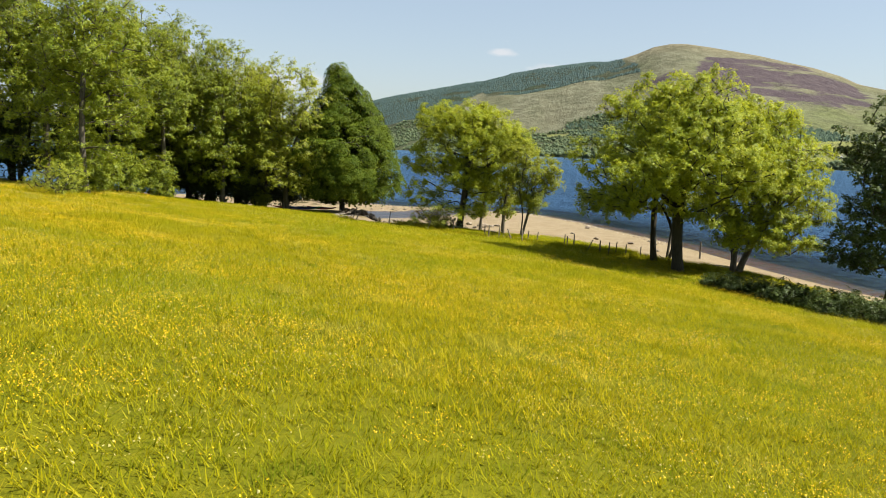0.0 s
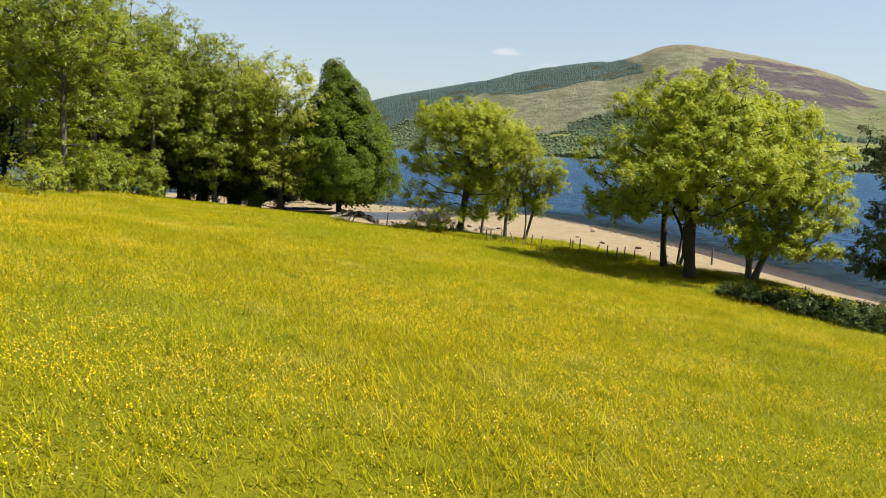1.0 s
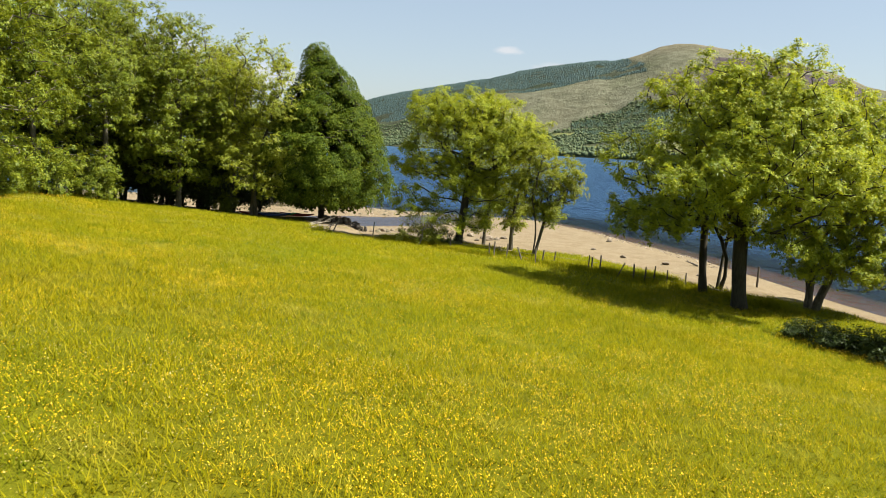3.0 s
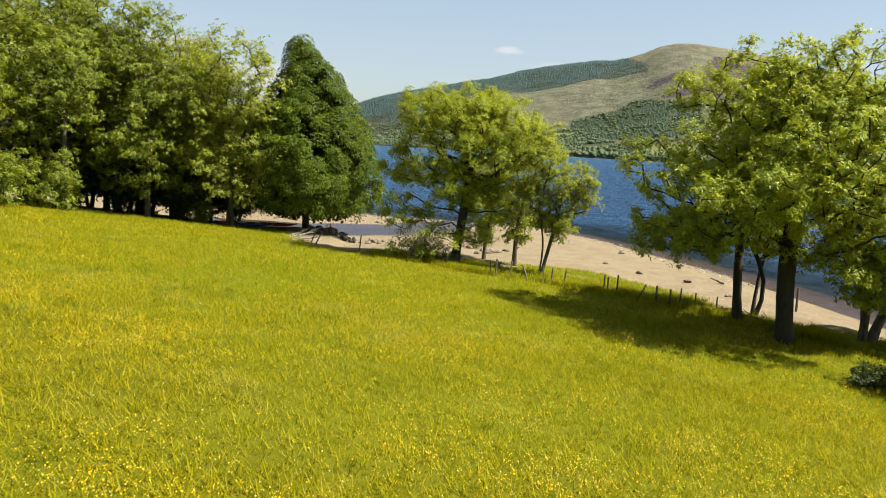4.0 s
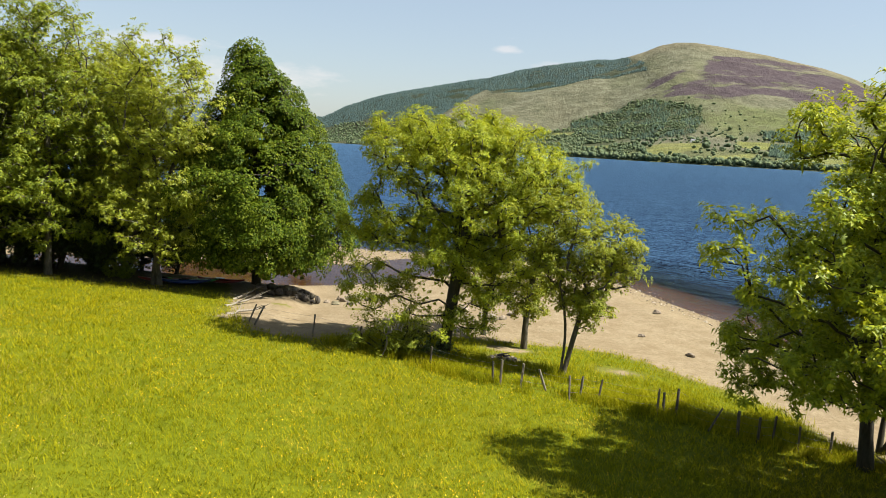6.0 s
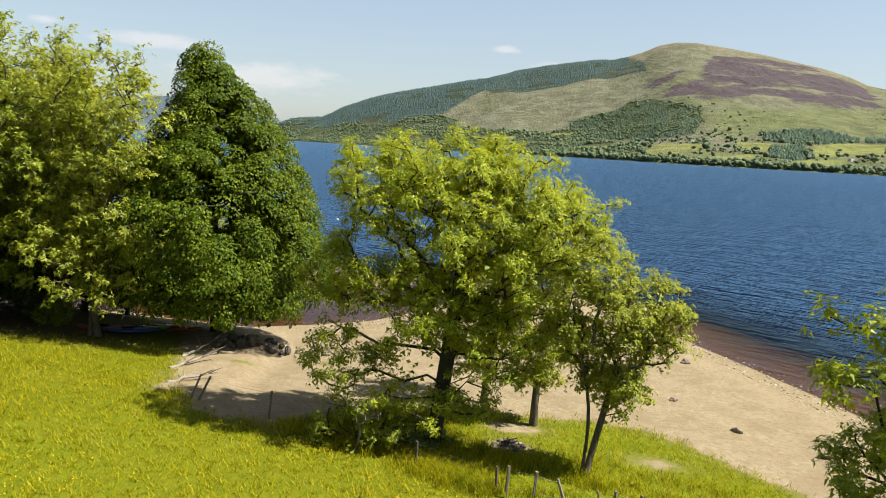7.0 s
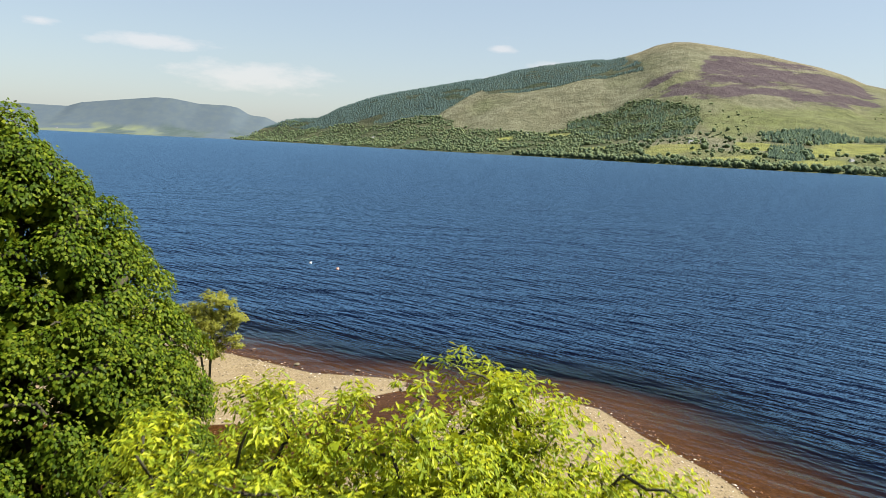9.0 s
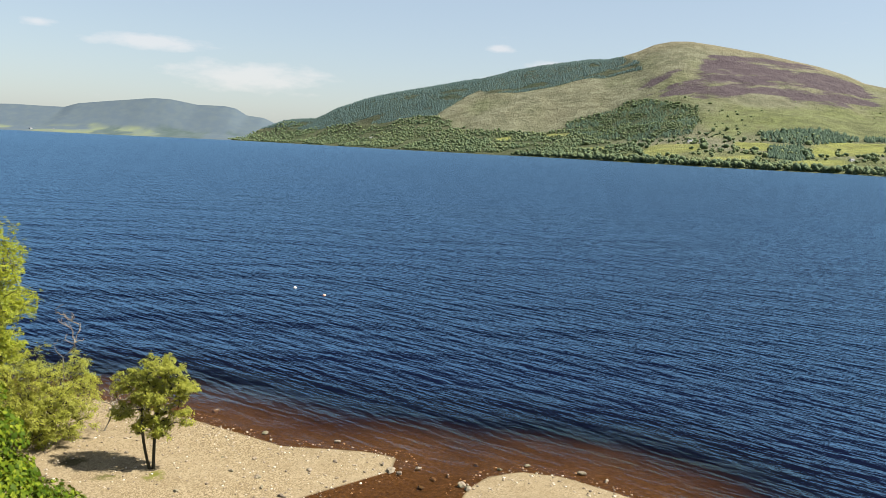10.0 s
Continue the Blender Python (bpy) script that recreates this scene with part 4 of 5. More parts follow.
def moved(lobes, x, y):
    """Lobes given by their true places, laid relative to a foot."""
    g = z_at(x, y) - 0.25
    return [(a - x, b - y, c - g, d, e, f) for a, b, c, d, e, f in lobes]


def padded_crown(profile, pads, per, leaf, seed):
    """A dense crown: overlapping pads of leaves laid like shingles on a lumpy cone. Profile rows: height, radius, shift of the axis."""
    r = np.random.default_rng(seed)
    zs, rs, cs = np.array(profile).T
    fine = np.linspace(zs[0], zs[-1], 400)
    area = np.cumsum(np.interp(fine, zs, rs) + 0.4)
    z = np.interp((np.arange(pads) + r.uniform(0, 1, pads)) / pads * area[-1], area, fine)
    a = np.arange(pads) * 2.39996 + r.normal(0, 0.7, pads)
    lump = 1 + 0.34 * (fbm(np.cos(a) * 2.2 + 7, np.sin(a) * 2.2 + z / 1.7, seed, 3) - 0.5) * 2
    rad = np.interp(z, zs, rs)
    reach = rad * lump * r.uniform(0.86, 1.03, pads)
    slope = np.interp(z, fine, -np.gradient(np.interp(fine, zs, rs), fine))
    goal = np.stack([np.interp(z, zs, cs) + np.cos(a) * reach, np.sin(a) * reach, np.minimum(z + r.normal(0, 0.15, pads), zs[-1])], 1)
    out = unit(np.stack([np.cos(a), np.sin(a), np.clip(slope, -0.6, 1.2)], 1))
    n = unit(out * 0.75 + np.array((0, 0, 0.75)))
    u = unit(np.cross(n, np.array((0.0, 0.0, 1.0)) + 1e-3))
    w = np.cross(u, n)
    w = np.where(w[:, 2:3] > 0, -w, w)
    size = r.uniform(0.6, 1.2, (pads, 1))
    rows = [np.repeat(v, per, 0) for v in (goal, n, u, w, size)]
    g, n, u, w, size = rows
    m = len(g)
    q, b = np.sqrt(r.uniform(0, 1, (m, 1))), r.uniform(0, math.tau, (m, 1))
    du, dw = q * np.cos(b), q * np.sin(b)
    spot = g + (u * du + w * dw * 0.85) * size + n * (0.62 * (1 - q**2) + r.normal(0, 0.06, (m, 1))) * size
    face = unit(n + (u * du + w * dw) * 0.9 + r.normal(size=(m, 3)) * 0.32)
    way = unit(u * du + w * (dw + 0.55) + r.normal(size=(m, 3)) * 0.35 + np.array((0, 0, -0.25)))
    way = unit(way - face * (way * face).sum(1, keepdims=True) * 0.8)
    inner = int(m * 0.3)
    k = r.integers(0, pads, inner)
    f = r.uniform(0.35, 0.8, (inner, 1))
    axis = np.stack([np.interp(goal[k, 2], zs, cs), 0 * f[:, 0], goal[k, 2] - 0.3], 1)
    spot = np.concatenate([spot, axis + (goal[k] - axis) * f + r.normal(size=(inner, 3)) * 0.18 - np.array((0, 0, 0.4))])
    face = np.concatenate([face, unit(r.normal(size=(inner, 3)) + (0, 0, 0.7))])
    way = np.concatenate([way, unit(r.normal(size=(inner, 3)))])
    side = unit(np.cross(way, face))
    length, wide = leaf[0] * r.uniform(0.65, 1.25, (len(spot), 1)), leaf[1] * r.uniform(0.7, 1.2, (len(spot), 1))
    length[m:], wide[m:] = length[m:] * 2.2, wide[m:] * 2.2
    mid = spot + way * length * 0.42
    v = np.stack([spot, mid + side * wide * 0.5 - face * 0.1 * wide, spot + way * length - face * length * 0.12, mid - side * wide * 0.5 - face * 0.1 * wide], 1).reshape(-1, 3)
    return goal, fast_mesh("crown", v, np.arange(len(v)).reshape(-1, 4))


# The dark sycamore by the stones.
def build_sycamore():
    x, y = -14.0, 107.5
    foot = z_at(x, y) - 0.25
    top = empty("sycamore", (x, y, foot))
    profile = [(z - foot, rad, cx - x) for z, rad, cx in ((3.6, 4.6, -13.4), (4.3, 6.0, -13.3), (6.0, 6.6, -13.4), (8.5, 6.7, -13.6), (11.1, 6.1, -13.8), (13.0, 5.1, -14.0), (14.6, 3.9, -14.0), (16.4, 2.6, -14.2),
                                                          (17.9, 1.8, -14.5), (19.2, 1.3, -14.9), (20.4, 0.5, -15.1))]
    goal, crown = padded_crown(profile, 620, 165, (0.172, 0.145), 12)
    axis = np.stack([0 * goal[:, 0], 0 * goal[:, 1], goal[:, 2]], 1)
    chains, _, _ = grow([stem((0, 0, 0), (-0.9, 0, 17.6), 0.15, 1, 9)], [], 0, 11, 0.036, axis + (goal - axis) * 0.9)
    under("trunk", tube_mesh("trunk", chains, 6), BARK_DARK, top)
    under("crown", crown, SYCAMORE, top)
    tagged(top, "dense dark-green sycamore with a bare lower trunk", "tree", "lochside trees")


build_sycamore()

# The ash group beyond the fence.
tree("ash", (1.2, 89.6), [stem((0, 0, 0), (1.0, 0.4, 9.5), 0.35, 2, 8)],
     moved([(-1.4, 90, 13.8, 2.3, 3.2, 1.7), (2.2, 91, 14.2, 2.8, 3.8, 1.5), (6.1, 90.5, 13.1, 2.9, 3.6, 1.6), (0.6, 90.4, 12.9, 4.2, 4.4, 1.3), (4.4, 90.4, 12.5, 3.8, 4.2, 1.4), (2.4, 91.5, 13.6, 3.4, 3.4, 1.0), (0.6, 90, 10.6, 4.2, 4.8, 2.2), (5.6, 90, 10.2, 3.6, 4.2, 2.6), (-3.0, 89.6, 8.8, 1.9, 2.8, 2.0),
            (2.6, 89.6, 7.2, 3.6, 4.0, 1.6), (-2.8, 88.8, 5.6, 2.0, 2.4, 1.8), (-0.6, 87.4, 4.0, 2.4, 1.8, 1.2), (4.6, 88.8, 5.2, 2.0, 2.2, 1.2), (2.6, 87.8, 4.6, 2.4, 1.8, 1.3), (1.2, 90, 8.4, 4.0, 3.6, 2.0)], 1.2, 89.6),
     1020, 140, 0.6, (0.18, 0.068), ASH, BARK_DARK, "bright green ash tree with feathery leaves beyond the fence", 21, 0.036, spray=10, flat=0.75, core=2)
tree("young_ash", (3.9, 97.6), [stem((0, 0, 0), (0.8, 0, 5.5), 0.3, 4)], [(0.5, 0, 8.2, 2.6, 2.6, 2.6), (0.2, 0.4, 5.2, 2.2, 2.2, 2.0), (0.4, 0, 3.0, 1.5, 1.5, 0.9)], 120, 140, 0.65, (0.19, 0.07), ASH, BARK,
     "young ash leaning towards the beach", 31, 0.045, flat=0.75, core=2)
tree("alder", (6.4, 94.3), [stem((0, 0, 0), (0.5, 0.2, 6), 0.25, 5)], [(0.6, 0, 8.2, 2.0, 2.2, 2.4), (0.3, 0, 5.0, 1.9, 1.9, 1.8), (0.2, 0, 2.8, 1.3, 1.3, 0.8)], 160, 110, 0.55, (0.13, 0.1), ALDER, BARK,
     "slim young alder on the grass bank above the beach", 41, 0.045, flat=0.75, core=2)
tree("alder", (7.75, 87.3), [stem((0, 0, 0), (-0.3, 0, 5.4), 0.42, 6, 8), stem((0.15, 0, 0), (1.3, 0.3, 5.0), 0.35, 7, 8)],
     [(0.2, 0, 9.4, 1.5, 2.0, 1.5), (1.6, 0, 7.8, 1.9, 2.4, 1.5), (2.8, 0.2, 6.0, 1.3, 1.8, 1.3), (-0.4, 0, 6.4, 1.6, 2.0, 1.4), (1.6, 0.2, 4.2, 1.5, 1.6, 1.0), (3.4, 0.2, 8.0, 0.8, 1.2, 0.9), (0.6, 0.4, 5.2, 1.8, 1.8, 1.2)], 330, 105, 0.55, (0.13, 0.1), ALDER, BARK,
     "twin-stemmed alder with olive-green leaves beside the fence", 51, 0.025, flat=0.75, core=2)

# The large ashes by the beach.
tree("ash", (20.3, 70.8), [stem((0, 0, 0), (0.3, 0.3, 11), 0.35, 8, 9)],
     moved([(16.6, 70, 14.4, 3.8, 4.8, 2.8), (21.3, 70.5, 15.6, 3.8, 4.8, 2.5), (14.2, 71.2, 10.8, 3.7, 5.0, 2.6), (20, 68.5, 11, 5.2, 5.4, 3.2), (24, 71, 12, 3.6, 4.8, 3.2), (12.8, 71, 7, 2.6, 3.6, 1.4), (17, 66.5, 8.2, 3.8, 3.0, 1.9), (22.5, 68.5, 6.4, 2.8, 3, 2.0), (19.5, 70, 9.5, 6.0, 5.0, 3.6), (14.0, 70.5, 6.4, 2.8, 3.4, 1.4), (25.4, 70, 8.6, 2.8, 3.6, 2.6), (15.6, 64.0, 9.6, 3.2, 3.0, 2.0), (18.6, 63.0, 11.2, 3.4, 3.2, 2.4), (20.5, 64.5, 13.6, 3.2, 3.4, 2.0), (22.5, 63.5, 9.4, 3.2, 3.2, 2.2), (18.9, 70, 14.8, 3.6, 4.4, 2.2)], 20.3, 70.8),
     1120, 200, 0.66, (0.18, 0.085), ASH, BARK_DARK, "large spreading ash shading the meadow, thick grey trunk", 61, 0.042, simple=True, spray=10, flat=0.75, core=2)
tree("ash", (19.7, 77.0), [stem((0, 0, 0), (-0.2, 0.2, 7), 0.15, 10)], [(-1, 0.5, 9.5, 3.6, 3.6, 2.8), (0.5, 0, 12.2, 3.2, 3.4, 2.4), (-3.6, 0.2, 6.2, 2.6, 2.8, 1.4)], 260, 190, 0.7, (0.18, 0.085), ASH, BARK_DARK,
     "straight dark-barked ash standing on the fence line", 71, 0.05, simple=True, core=8)
tree("ash", (21.6, 79.6), [stem((0, 0, 0), (0.8, 0.2, 6), 0.3, 12), stem((0.2, 0.1, 0), (-0.7, 0.4, 5.5), 0.3, 13)], [(0.3, 0, 8.8, 2.8, 2.8, 2.6), (0.8, 0, 6, 2.4, 2.4, 1.4)], 150, 180, 0.65, (0.18, 0.085), ASH, BARK_DARK,
     "slim ash at the back of the beach", 81, 0.042, simple=True, core=8)
tree("ash", (25.7, 73.2), [stem((0, 0, 0), (-0.7, 0, 4.5), 0.3, 14), stem((0.3, 0, 0), (0.9, 0.2, 5.5), 0.2, 15), stem((0.6, -0.1, 0), (2.8, 0.2, 4.6), 0.25, 16)],
     moved([(26.6, 72.5, 13.2, 3.6, 4.4, 2.6), (29.8, 72.8, 10.2, 3.6, 4.6, 2.7), (26, 71.2, 8.4, 4.2, 4.2, 2.3), (31.4, 73, 6.8, 2.4, 4, 1.9), (28.6, 71.5, 5.0, 3.6, 3.2, 1.8), (27.0, 70.8, 3.7, 3.0, 2.4, 1.1), (30.4, 71.6, 3.6, 2.2, 2.4, 1.1), (24.6, 70.6, 4.8, 2.0, 2.2, 1.5)], 25.7, 73.2),
     680, 200, 0.64, (0.18, 0.085), ASH, BARK, "triple-stemmed ash leaning out over the beach", 91, 0.04, simple=True, spray=10, flat=0.75, core=4)
tree("oak", (31.6, 57.8), [stem((0, 0, 0), (0.2, 0.2, 8), 0.3, 17, 7)],
     moved([(29.9, 58, 12.8, 2.6, 3.6, 2.3), (29.4, 58, 9.6, 2.2, 3.4, 2.0), (33.4, 58, 10.6, 4, 4.5, 3.6), (28.6, 57.6, 5.2, 2.4, 3.0, 1.9), (32.4, 57.6, 4.6, 4, 3.6, 2.4), (31.4, 57.6, 8.2, 3.4, 3.6, 2.6)], 31.6, 57.8),
     430, 140, 0.62, (0.16, 0.12), OAK, BARK_DARK, "shaded dark oak at the foot of the meadow", 101, 0.04, simple=True, core=14)


# ---- the wood ----
def wood_tree(name, at, leaf_mat, bark, label, seed, lobes, stems, clumps, per, size, leaf, girth, scale=1.1):
    return tree(name, at, stems, lobes, clumps, per, size, leaf, leaf_mat, bark, label, seed, girth, "trees of the lochside wood", sink=0.3, scale=scale, simple=True, flat=0.7, core=5, sides=4)


tall = wood_tree("ash", (-28.6, 103.0), WOOD_LEAF, BARK, "tall leafy ash in the lochside wood", 201,
                 [(0, 0, 18, 3.4, 3.6, 3.2), (-2.2, 0.5, 13.6, 4.0, 4.0, 3.2), (2.4, -0.5, 12.6, 3.8, 4.2, 3.4), (0, -1.6, 8.4, 4.8, 4.4, 3.0), (-1.5, -1.5, 4.4, 3.8, 3.6, 2.0), (2.2, -1, 4.2, 2.8, 3, 1.6)],
                 [stem((0, 0, 0), (0, 0, 13), 0.4, 20, 7)], 380, 125, 0.76, (0.21, 0.11), 0.042, 0.98)
sparse = wood_tree("alder", (-21.0, 103.8), ALDER, BARK, "sparse upright alder with limbs showing through", 211,
                   [(0.4, 0, 16.6, 2.8, 2.8, 2.2), (-2.2, 0, 14.6, 3.0, 3.2, 2.6), (2.2, 0.3, 13.2, 2.8, 3.2, 2.8), (-0.6, 0, 10.4, 4.2, 3.8, 2.6), (2.0, -0.4, 7.6, 3.2, 3.2, 2.4), (-1.4, -0.8, 6.0, 3.4, 3.2, 2.2), (0.6, -1.2, 3.6, 3.4, 2.8, 1.4), (3.2, -0.8, 14.6, 2.2, 2.4, 2.4), (3.6, -0.9, 10.4, 2.4, 2.4, 2.6), (3.2, -1, 6.6, 2.2, 2.2, 2.0)],
                   [stem((0, 0, 0), (-0.4, 0.2, 12), 0.5, 21, 7), stem((0.5, 0.1, 0), (1.8, 0, 10), 0.5, 22, 7)], 500, 110, 0.76, (0.19, 0.105), 0.036, 1.04)
broad = wood_tree("sycamore", (-37.5, 105.5), WOOD_LEAF, BARK_DARK, "broad sycamore at the edge of the wood", 221,
                  [(0, 0, 19.2, 3.6, 3.8, 3.2), (-3, 0, 14.6, 4.2, 4.2, 3.4), (3, 0, 14, 4.0, 4.2, 3.2), (0, -2, 10, 5.2, 4.4, 3.0), (-2.5, -1, 6.2, 4.0, 3.8, 2.1), (2.6, -1.2, 5.6, 3.6, 3.6, 2.0)],
                  [stem((0, 0, 0), (0.3, 0, 12.5), 0.5, 23, 7), stem((0.7, 0, 0), (2.2, 0.4, 10), 0.4, 24, 7)], 390, 125, 0.78, (0.21, 0.11), 0.042)
for source, x, y, turn, size in ((tall, -33.8, 76.0, 140, 1.05), (broad, -47.5, 88.5, 60, 1.12), (sparse, -31.5, 109.5, 200, 1.08), (tall, -43.5, 108.0, 250, 1.12), (broad, -52, 99, 170, 1.12),
                                 (sparse, -38.5, 112.5, 80, 1.05), (tall, -41.5, 84.5, 30, 1.12),
                                 (sparse, -26.5, 112.5, 130, 1.0), (sparse, -31.8, 148.5, 310, 0.8), (broad, -34.0, 106.5, 110, 0.98), (tall, -35.0, 98.5, 300, 1.0), (tall, -38.5, 92.0, 190, 1.05), (tall, -53, 76, 80, 1.05), (sparse, -29.0, 111.0, 30, 1.05), (broad, -42, 101, 200, 1.05), (sparse, -25.2, 109.6, 260, 1.0)):
    copy_thing(source, pose(x, y, z_at(x, y) - 0.3, 0, 0, turn) @ Matrix.Scale(size, 4))

thicket = tree("yew", (-30.0, 107.5), [stem((0, 0, 0), (0, 0, 5), 0.3, 30)], [(0, 0, 2.6, 2.4, 2.4, 2.2), (0.4, 0, 5.4, 1.8, 1.8, 2.2)], 150, 60, 0.6, (0.22, 0.1), THICKET, BARK_DARK,
               "dark dense evergreen under the taller trees", 231, 0.05, "trees of the lochside wood", simple=True, core=16, sides=4)
for x, y, turn, size in ((-26.6, 107.0, 60, 0.9), (-33.5, 108.5, 120, 1.1), (-35.5, 112.5, 220, 1.15), (-41, 106, 250, 1.0), (-29, 113, 300, 1.1), (-25.4, 113.0, 70, 0.95), (-27.8, 109.0, 200, 1.15), (-31.8, 106.2, 10, 1.0), (-36.6, 104.6, 90, 1.2), (-38.8, 100.5, 160, 1.25),
                         (-40.5, 95.5, 40, 1.3), (-43, 91, 310, 1.3), (-38, 108, 270, 1.3), (-46, 86, 130, 1.3), (-22.6, 113.5, 340, 0.8)):
    copy_thing(thicket, pose(x, y, z_at(x, y) - 0.3, 0, 0, turn) @ Matrix.Scale(size, 4))


# ---- bushes ----
def bush(name, at, w, h, leaf_mat, label, seed, clumps=70, per=60, leaf=(0.13, 0.09), group="bushes"):
    lobes = [(0, 0, h * 0.45, w, w, h * 0.5), (w * 0.4, 0.2, h * 0.35, w * 0.7, w * 0.7, h * 0.4), (-w * 0.45, -0.2, h * 0.3, w * 0.7, w * 0.7, h * 0.35)]
    stems = [stem((0.15 * math.cos(k * 2.1), 0.15 * math.sin(k * 2.1), 0), (0.5 * w * math.cos(k * 2.1), 0.5 * w * math.sin(k * 2.1), h * 0.5), 0.1, seed + k) for k in range(3)]
    top = empty(name, (*at, z_at(*at) - 0.1))
    chains, goal, heart = grow(stems, lobes, clumps, seed, 0.02)
    under("stem", tube_mesh("stem", chains, 4), BARK_DARK, top)
    under("leaves", foliage("leaves", goal, heart, per, 0.3 + 0.08 * w, leaf, seed + 1, 0.2, 0.8), leaf_mat, top)
    return tagged(top, label, "bush", group)


hazel = bush("hazel", (-34.6, 96.5), 2.2, 4.6, WOOD_LEAF, "leafy hazel scrub under the wood's edge", 361, 110, 63, (0.2, 0.12), "understorey of the wood")
for k, (x, y, z) in enumerate(((-36.6, 90.0, 1.2), (-35.4, 79.5, 1.05), (-37.0, 84.5, 1.15), (-33.4, 72.5, 0.85), (-24.6, 106.6, 0.6))):
    copy_thing(hazel, pose(x, y, z_at(x, y) - 0.1, 0, 0, 71 * k) @ Matrix.Scale(z, 4))
bush("hazel_bush", (-1.8, 88.3), 2.0, 2.9, ALDER, "thin leafy shrub at the foot of the ash", 301, 130, 80, (0.12, 0.075))
bush("hazel_bush", (0.6, 88.6), 1.3, 1.6, BRAMBLE, "dark tangled undergrowth round the ash trunk", 303, 60, 70, (0.12, 0.075))
bramble = bush("bramble", (20.6, 61.2), 1.5, 1.35, BRAMBLE, "tangled dark bramble in the shade of the ashes", 311, 80, 60, group="bramble hedge")
for k, (x, y, s) in enumerate(((21.8, 59.0, 1.1), (23.0, 57.0, 1.2), (24.4, 55.2, 1.1), (25.8, 53.4, 1.25), (27.4, 51.8, 1.2), (29.0, 50.2, 1.3), (24.8, 58.0, 1.0), (27.0, 55.5, 1.2))):
    copy_thing(bramble, pose(x, y, z_at(x, y) - 0.1, 0, 0, 47 * k) @ Matrix.Scale(s, 4))
bush("hawthorn_bush", (-31.2, 65.0), 2.2, 3.6, ALDER, "straggly brownish hawthorn at the meadow's edge", 321, 90, 50, (0.12, 0.08))
bush("willow_bush", (-25.2, 142.8), 3.3, 7.6, WILLOW, "grey-green willow bush on the stony spit", 331, 420, 110, (0.14, 0.065))
bush("willow_bush", (-29.6, 140.5), 3.0, 8.6, WILLOW, "taller grey-green willow behind the spit", 341, 300, 80, (0.18, 0.09))


def bare_shrub(at, height, reach, seed, label):
    """Leafless grey twigs."""
    top = empty("dead_shrub", (*at, z_at(*at) - 0.1))
    chains, goal, heart = grow([stem((0, 0, 0), (reach * 0.3, 0, height * 0.6), 0.2, seed, 6)], [(reach * 0.5, 0, height * 0.8, reach * 0.7, reach * 0.6, height * 0.22)], 46, seed, 0.016)
    under("branch", tube_mesh("branch", chains, 4), DEADWOOD, top)
    return tagged(top, label, "shrub", "dead branches by the loch")


bare_shrub((-24.8, 144.0), 9.8, 1.6, 371, "bare grey dead branches standing above the willow")
bare_shrub((-2.2, 86.9), 2.4, 1.1, 373, "bare thin twigs standing beside the fence")
bare_shrub((-22.2, 145.6), 3.4, 2.6, 372, "leafless brown twigs hanging over the shallows")
tree("alder", (-16.4, 139.1), [stem((0, 0, 0), (-0.5, 0, 5.0), 0.15, 40, 7), stem((0.2, 0, 0), (0.7, 0, 5.6), 0.12, 41, 7), stem((0.1, 0.15, 0), (0.2, 0.4, 4.4), 0.15, 42, 6)],
     [(0.7, 0, 7.2, 1.3, 1.3, 0.8), (-1.5, 0, 5.9, 1.1, 1.2, 0.8), (2.0, 0.1, 5.6, 1.1, 1.2, 0.8), (0.2, 0.3, 5.6, 1.6, 1.6, 1.3), (2.4, 0.2, 3.9, 0.9, 1.0, 0.5), (-1.2, 0, 4.3, 1.1, 1.2, 0.8), (0.7, -0.4, 3.8, 1.3, 1.2, 0.9), (-0.4, 0.3, 3.0, 1.0, 1.0, 0.6), (0.9, 0, 2.9, 0.9, 0.9, 0.5)],
     260, 110, 0.4, (0.125, 0.075), WILLOW, BARK_DARK, "lone small alder on the shingle spit", 351, 0.024, flat=0.75, core=2)


